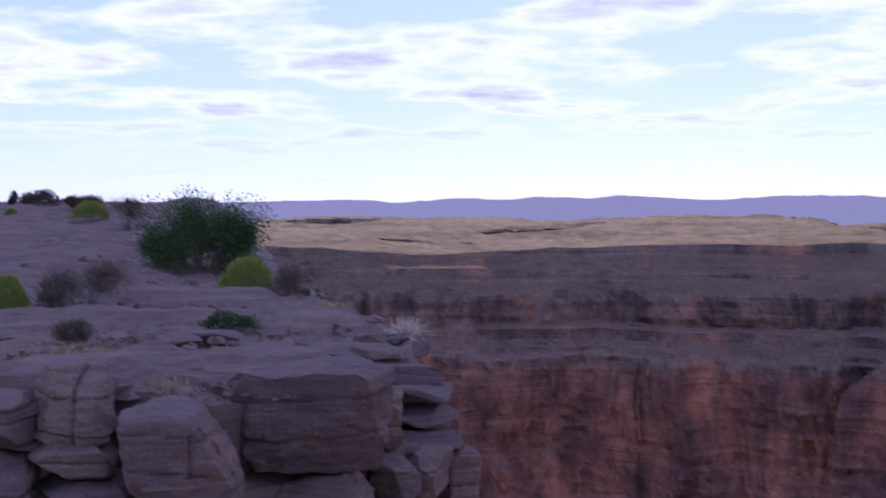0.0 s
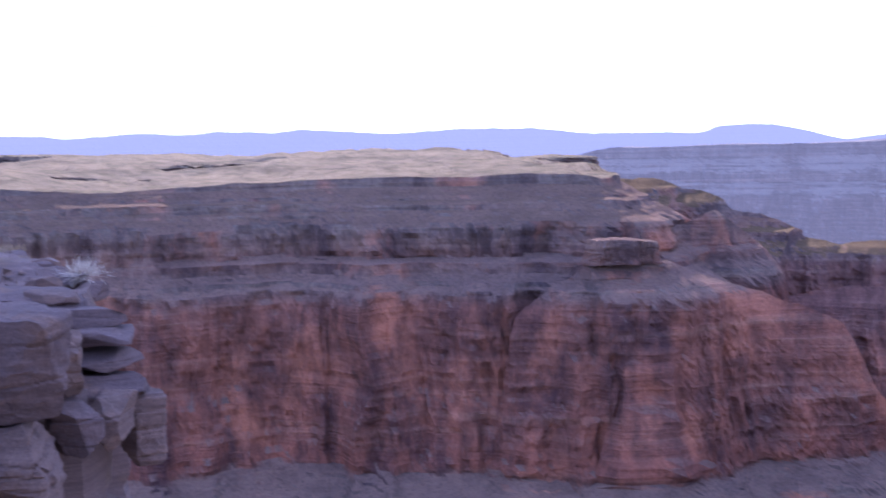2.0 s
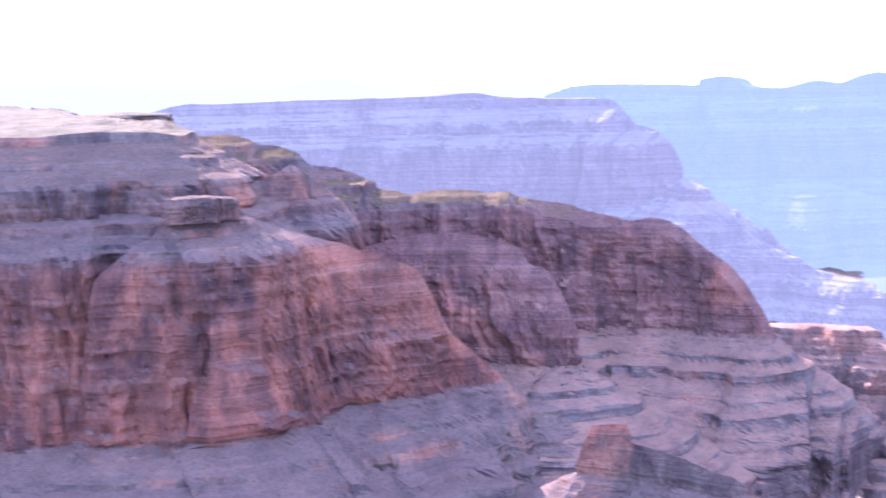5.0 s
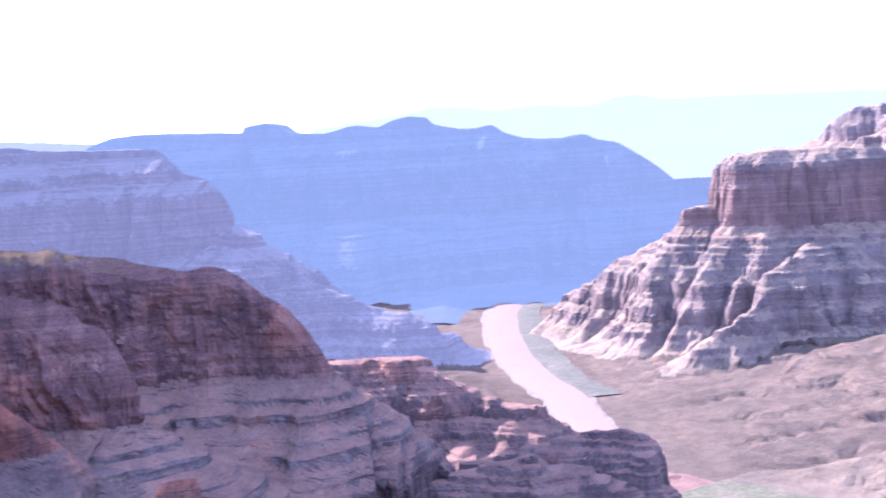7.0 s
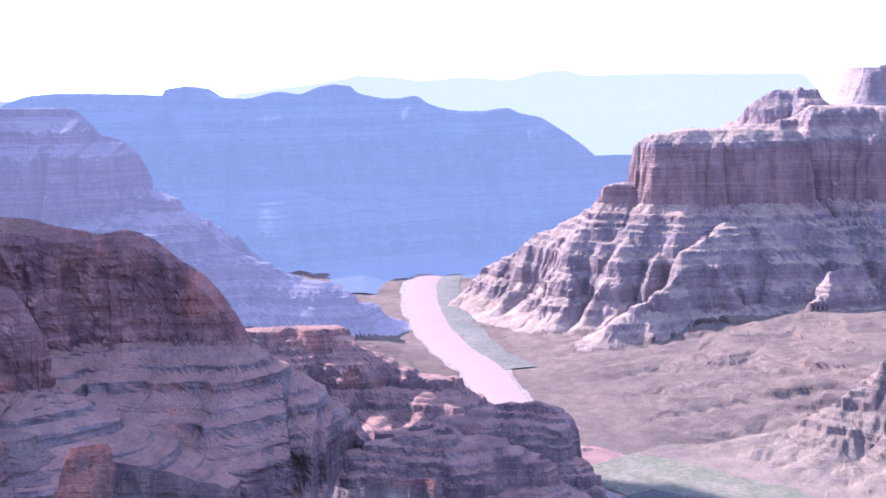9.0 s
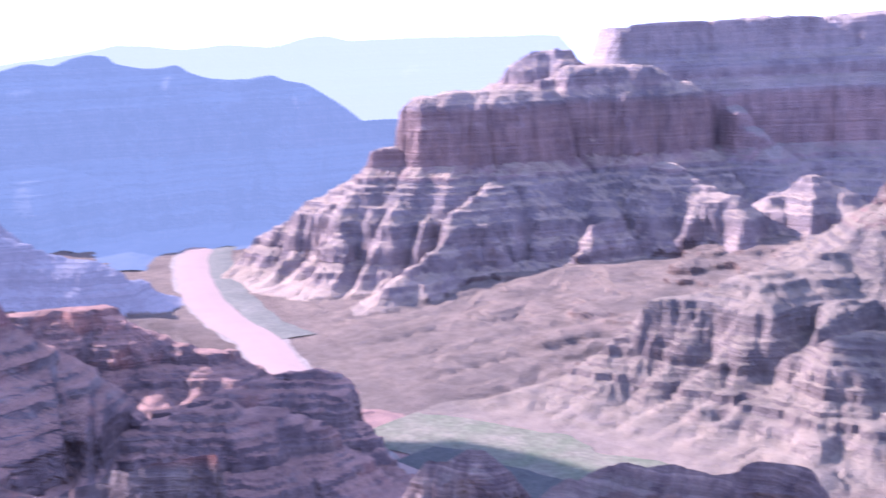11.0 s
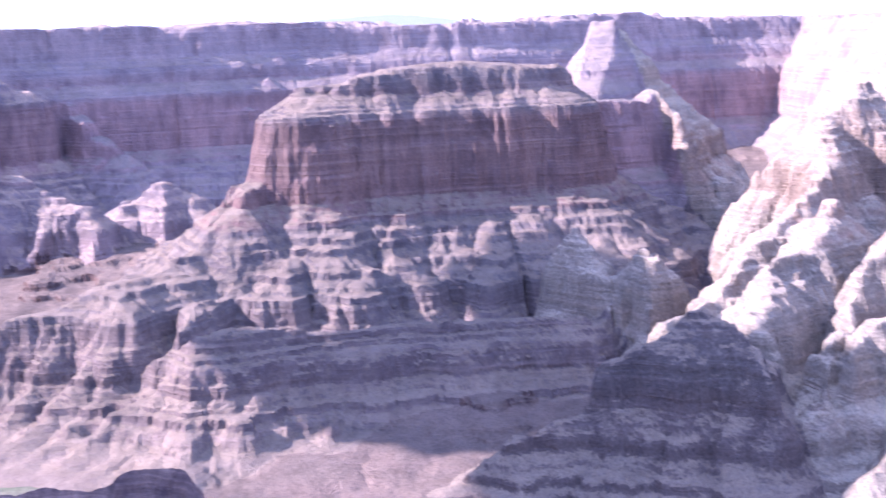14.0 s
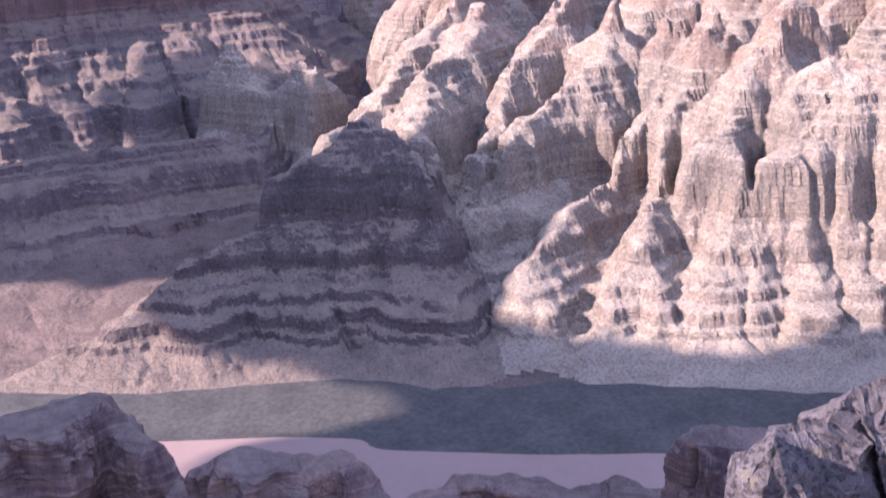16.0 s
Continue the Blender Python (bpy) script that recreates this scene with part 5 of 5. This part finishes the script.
ROCKS = [(-1.35, 12.15, -0.36, 1.75, 1.5, 1.02, -18, 0), (-2.32, 10.75, -0.52, 1.0, 1.5, 0.98, 6, 0), (-3.45, 11.25, -0.1, 0.72, 1.1, 0.74, 14, 1), (-3.42, 11.15, -0.5, 0.78, 1.1, 0.36, 10, 1),
         (-3.26, 11.0, -0.86, 0.86, 1.2, 0.42, 16, 0), (-4.05, 11.0, -0.12, 0.75, 1.0, 0.5, -8, 0), (-4.1, 10.6, -0.75, 0.9, 1.0, 0.7, 8, 0), (-1.06, 15.2, -0.16, 1.25, 1.2, 0.36, -12, 0),
         (-0.5, 14.8, -0.27, 0.95, 1.0, 0.24, 9, 0), (-0.8, 18.2, -0.3, 1.15, 1.0, 0.3, -20, 0), (-0.62, 12.9, -0.52, 0.36, 0.7, 0.7, 12, 1), (-0.34, 14.5, -0.47, 0.85, 1.0, 0.24, -6, 0),
         (-0.26, 14.5, -0.73, 0.95, 1.0, 0.27, 10, 0), (-0.22, 14.3, -1.02, 0.9, 1.0, 0.32, -9, 0), (-0.58, 12.9, -1.15, 0.46, 0.7, 0.6, 22, 0), (-0.2, 13.5, -1.28, 0.5, 0.7, 0.62, -15, 1),
         (0.1, 14.3, -1.5, 0.55, 0.8, 0.85, 8, 1), (-2.62, 12.6, -0.12, 0.75, 0.8, 0.3, 25, 0), (-3.19, 17.0, -0.06, 0.9, 0.7, 0.24, -14, 0), (-3.6, 16.4, -0.04, 0.7, 0.6, 0.2, 12, 0),
         (-1.3, 12.2, -1.3, 1.4, 1.2, 0.85, -14, 1), (-2.4, 10.9, -1.5, 1.1, 1.2, 1.0, 4, 0)]
for k, (x, y, z, sx, sy, sz, spin, tan) in enumerate(ROCKS):
    rock((x, y, z), (sx, sy, sz), spin, 100 + k, MAT_STONE_RED if tan else MAT_STONE, "tan weathered sandstone block on the canyon rim" if tan else "", square=14.0)


slabs = random.Random(77)
for k in range(26):
    y = slabs.uniform(11.9, 22.0)
    edge = float(np.interp(y, [11.4, 12.3, 13.5, 14.9, 17.3, 20.5, 25.5], [-2.1, -1.6, -1.0, -0.55, -0.45, -1.2, -2.5]))
    x = edge - 0.15 - slabs.uniform(0, 1) ** 1.6 * 3.4
    w = slabs.uniform(0.22, 0.62)
    rock((x, y, float(rim_ground(x, y)) + 0.03), (w, w * slabs.uniform(0.6, 1.1), w * slabs.uniform(0.22, 0.4)), slabs.uniform(0, 180), 400 + k, MAT_STONE_RED if k % 3 == 0 else MAT_STONE,
         "thin loose slab of sandstone lying on the rim", tilt=(slabs.uniform(-9, 9), slabs.uniform(-9, 9)), square=10.0)


def leaf_mat(name, c1, c2, rough=0.7):
    m, nt, bsdf = nodes_of(name)
    geo = nt.nodes.new("ShaderNodeNewGeometry")
    link(nt, mix(nt, geo.outputs["Random Per Island"], c1, c2), bsdf.inputs["Base Color"])
    bsdf.inputs["Roughness"].default_value, bsdf.inputs["Specular IOR Level"].default_value = rough, 0.15
    return m


LEAVES = {"juniper": leaf_mat("juniper_leaf", (0.028, 0.056, 0.02), (0.078, 0.125, 0.045)), "green_brush": leaf_mat("rabbitbrush_leaf", (0.13, 0.17, 0.03), (0.26, 0.30, 0.07)),
          "dry": leaf_mat("dry_twig", (0.10, 0.075, 0.065), (0.22, 0.17, 0.145)), "dark": leaf_mat("dark_scrub", (0.06, 0.045, 0.04), (0.13, 0.09, 0.075)),
          "low": leaf_mat("low_green", (0.05, 0.075, 0.04), (0.13, 0.16, 0.09)), "pale": leaf_mat("bleached_twig", (0.36, 0.30, 0.25), (0.55, 0.47, 0.40)),
          "grass": leaf_mat("dry_grass", (0.24, 0.17, 0.10), (0.42, 0.32, 0.20))}
MAT_BARK = leaf_mat("grey_bark", (0.10, 0.08, 0.065), (0.16, 0.13, 0.11), 0.9)


def tube(a, b, r0, r1):
    a, b = np.array(a, float), np.array(b, float)
    d = (b - a) / (np.linalg.norm(b - a) + 1e-9)
    s = np.cross(d, (0.3, 0.9, 0.1))
    s /= np.linalg.norm(s)
    t = np.cross(d, s)
    ang = np.arange(4) * np.pi / 2
    ring = np.cos(ang)[:, None] * s + np.sin(ang)[:, None] * t
    return np.vstack([a + ring * r0, b + ring * r1]), skin((2, 4), True)


SHRUB = {"juniper": (30000, 0.085, 0.03, 17, "dark green juniper bush with a ragged crown"), "green_brush": (9000, 0.09, 0.016, 7, "rounded yellow-green rabbitbrush on stony ground"),
         "dry": (5500, 0.13, 0.013, 9, "grey-brown leafless desert shrub"), "dark": (4200, 0.11, 0.05, 7, "dark brown scrub on the skyline"),
         "low": (4200, 0.08, 0.02, 6, "low grey-green desert plant"), "pale": (520, 0.2, 0.008, 5, "bleached dry twigs at the cliff edge")}


def shrub(kind, name, x, y, z, w, h, seed):
    """A bush: stems from the base into clumps, and a crown of single leaves or twigs round them."""
    rng = np.random.RandomState(seed)
    count, ln, wd, clumps, label = SHRUB[kind]
    count = int(count * min(1.0, 0.45 + w * h / 2.5))
    root = tagged(new(name), label, "bush" if kind != "pale" else "twigs", group="shrubs on the rim")
    root.matrix_world = pose(x, y, z)
    round_ = kind == "green_brush"
    cs, stems = [], []
    for k in range(clumps * (2 if kind == "juniper" else 1)):
        a, q = rng.uniform(0, 6.283), rng.uniform(0.15, 1) ** 0.6
        cz = rng.uniform(0.14 if kind == "juniper" else 0.35, 0.8) * h if not round_ else h * 0.5
        c = np.array([0.36 * w * q * np.cos(a), 0.3 * w * q * np.sin(a), cz * (1.15 - 0.35 * q)])
        cs.append(c)
        low = (tube((0.04 * w * np.cos(a), 0.04 * w * np.sin(a), -0.05), c * (0.6, 0.6, 0.55), 0.012 * (1 + w * 0.5), 0.008))
        stems.append([low, tube(c * (0.6, 0.6, 0.55), c * (1.05, 1.05, 1.1), 0.008, 0.003)])
    cs = np.array(cs)
    pick = rng.randint(0, len(cs), count)
    off = rng.normal(size=(count, 3))
    off /= np.linalg.norm(off, axis=1)[:, None]
    if round_:
        off[:, 2] = np.abs(off[:, 2]) * 1.0 - 0.15
        rad = rng.uniform(0.35, 1.0, count) ** 0.35
        lob = 1 + 0.18 * fbm(off[:, 0] * 2.5 + seed, off[:, 1] * 2.5, off[:, 2] * 2.5, 3, seed)
        c = off * (rad * lob)[:, None] * np.array([w * 0.5, w * 0.5, h * 0.9]) + (0, 0, 0.12 * h)
        way = off * 0.8 + np.array([0, 0, 0.9])
    else:
        rad = rng.uniform(0, 1, count) ** (0.6 if kind == "juniper" else 0.8)
        spread = (0.15, 0.15, 0.34) if kind == "juniper" else (0.26, 0.26, 0.3)
        c = cs[pick] + off * rad[:, None] * np.array([spread[0] * w, spread[1] * w, spread[2] * h]) * rng.uniform(0.45, 1.35, (len(cs), 1))[pick]
        c[:, 2] = np.maximum(c[:, 2], 0.03)
        way = off + np.array([0, 0, {"pale": 0.5, "juniper": 0.3}.get(kind, 1.1)]) + c * (0.8, 0.8, 0.2)
    way = way + rng.normal(size=(count, 3)) * 0.35
    way /= np.linalg.norm(way, axis=1)[:, None]
    side = np.cross(way, rng.normal(size=(count, 3)))
    side /= np.linalg.norm(side, axis=1)[:, None]
    l = (ln * rng.uniform(0.5, 1.3, count))[:, None]
    v = np.stack([c - side * wd * 0.5, c + way * l * 0.5 - side * wd * 0.5, c + way * l, c + way * l * 0.5 + side * wd * 0.5], 1).reshape(-1, 3)
    mesh_of("foliage", [(v, np.arange(4 * count).reshape(-1, 4))], LEAVES[kind], root)
    for stem in stems:
        mesh_of("stem", stem, MAT_BARK, root)
    return root


SHRUBS = [
          ('juniper', 'juniper', -6.39, 32.38, 0.2, 3.84, 1.98),
          ('green_brush', 'rabbitbrush', -4.28, 26.61, -0.05, 1.22, 0.92),
          ('green_brush', 'rabbitbrush', -7.91, 21.96, -0.1, 0.79, 0.79),
          ('green_brush', 'rabbitbrush', -15.24, 52.64, 1.74, 1.5, 0.83),
          ('dry', 'dry_shrub', -6.75, 22.66, -0.08, 1.76, 1.08),
          ('dry', 'dry_shrub', -11.79, 45.44, 1.31, 1.33, 1.24),
          ('dark', 'dry_shrub', -17.01, 57.8, 2.05, 1.96, 1.03),
          ('dark', 'dry_shrub', -20.42, 61.39, 2.26, 2.26, 0.92),
          ('dry', 'dry_shrub', -7.6, 33.06, 0.34, 1.26, 0.91),
          ('dry', 'dry_shrub', -3.14, 25.0, -0.1, 0.87, 0.72),
          ('dry', 'dry_shrub', -7.3, 22.48, -0.08, 0.5, 0.58),
          ('low', 'low_plant', -3.18, 17.99, -0.1, 0.77, 0.34),
          ('pale', 'dry_twigs', -0.7, 17.0, -0.1, 0.89, 0.28),
          ('dry', 'dry_shrub', -5.03, 16.52, -0.1, 0.5, 0.34),
          ('dark', 'small_tree', -22.19, 62.74, 2.34, 0.5, 0.72),
          ('green_brush', 'rabbitbrush', -18.85, 53.05, 1.76, 0.58, 0.44),
          ('low', 'low_plant', -10.06, 29.56, 0.35, 0.51, 0.18),
          ('low', 'small_green_plant', -3.05, 26.83, -0.1, 0.18, 0.21),
          ]
for k, row in enumerate(SHRUBS):
    shrub(*row, 200 + k)


def grass(patches, seed):
    rng = np.random.RandomState(seed)
    vs = []
    for x, y, r, n in patches:
        a, q = rng.uniform(0, 6.283, n), np.sqrt(rng.uniform(0, 1, n)) * r
        bx, by = x + q * np.cos(a), y + q * np.sin(a)
        b = np.stack([bx, by, rim_ground(bx, by) - 0.04], -1)
        lean = rng.normal(size=(n, 3)) * (0.06, 0.06, 0.02) + (0, 0, 1) * rng.uniform(0.07, 0.2, (n, 1))
        s = np.stack([np.cos(a + 1), np.sin(a + 1), 0 * a], -1) * 0.004
        vs.append(np.stack([b - s, b + lean * 0.6 - s * 0.7, b + lean, b + lean * 0.6 + s * 0.7], 1).reshape(-1, 3))
    v = np.vstack(vs)
    ob = mesh_of("dry_grass", [(v, np.arange(len(v)).reshape(-1, 4))], LEAVES["grass"])
    return tagged(ob, "tufts of dry tan grass between the rocks", "grass", kind="stuff")


grass([(-3.0, 12.3, 0.5, 1300), (-2.9, 13.4, 0.6, 1300), (-5.2, 15.5, 1.1, 1800), (-2.6, 14.4, 0.4, 500), (-4.9, 27.5, 0.8, 900), (-2.3, 23.5, 0.6, 700), (-1.9, 20.6, 0.5, 500), (-6.4, 19.5, 1.2, 1200), (-2.2, 18.6, 0.4, 300)], 7)


def pebbles(n, seed):
    rng = np.random.RandomState(seed)
    shells = []
    base = np.array([(1, 0, 0), (0, 1, 0), (-1, 0, 0), (0, -1, 0), (0.4, 0.4, 0.7), (-0.5, 0.4, 0.6), (-0.4, -0.5, 0.7), (0.5, -0.4, 0.6)])
    quads = np.array([[0, 1, 5, 4], [1, 2, 6, 5], [2, 3, 7, 6], [3, 0, 4, 7], [4, 5, 6, 7]])
    for _ in range(n):
        y = rng.uniform(11.5, 40) if rng.random() < 0.75 else rng.uniform(11.2, 17)
        x = -1.2 - rng.uniform(0, 1) ** 0.8 * (4 + 0.32 * y) - 0.1 * max(0, y - 18)
        r = rng.uniform(0.012, 0.06) * (1 + (rng.random() < 0.08) * 2)
        a = rng.uniform(0, 6.28)
        m = np.array([[np.cos(a), -np.sin(a), 0], [np.sin(a), np.cos(a), 0], [0, 0, 1]])
        shells.append(((base * rng.uniform(0.6, 1.2, (8, 3)) * r) @ m.T + (x, y, float(rim_ground(x, y)) + 0.02), quads))
    ob = mesh_of("gravel", shells, MAT_STONE_RED)
    return tagged(ob, "loose angular stones scattered on the rim", "gravel", kind="stuff")


pebbles(6500, 8)
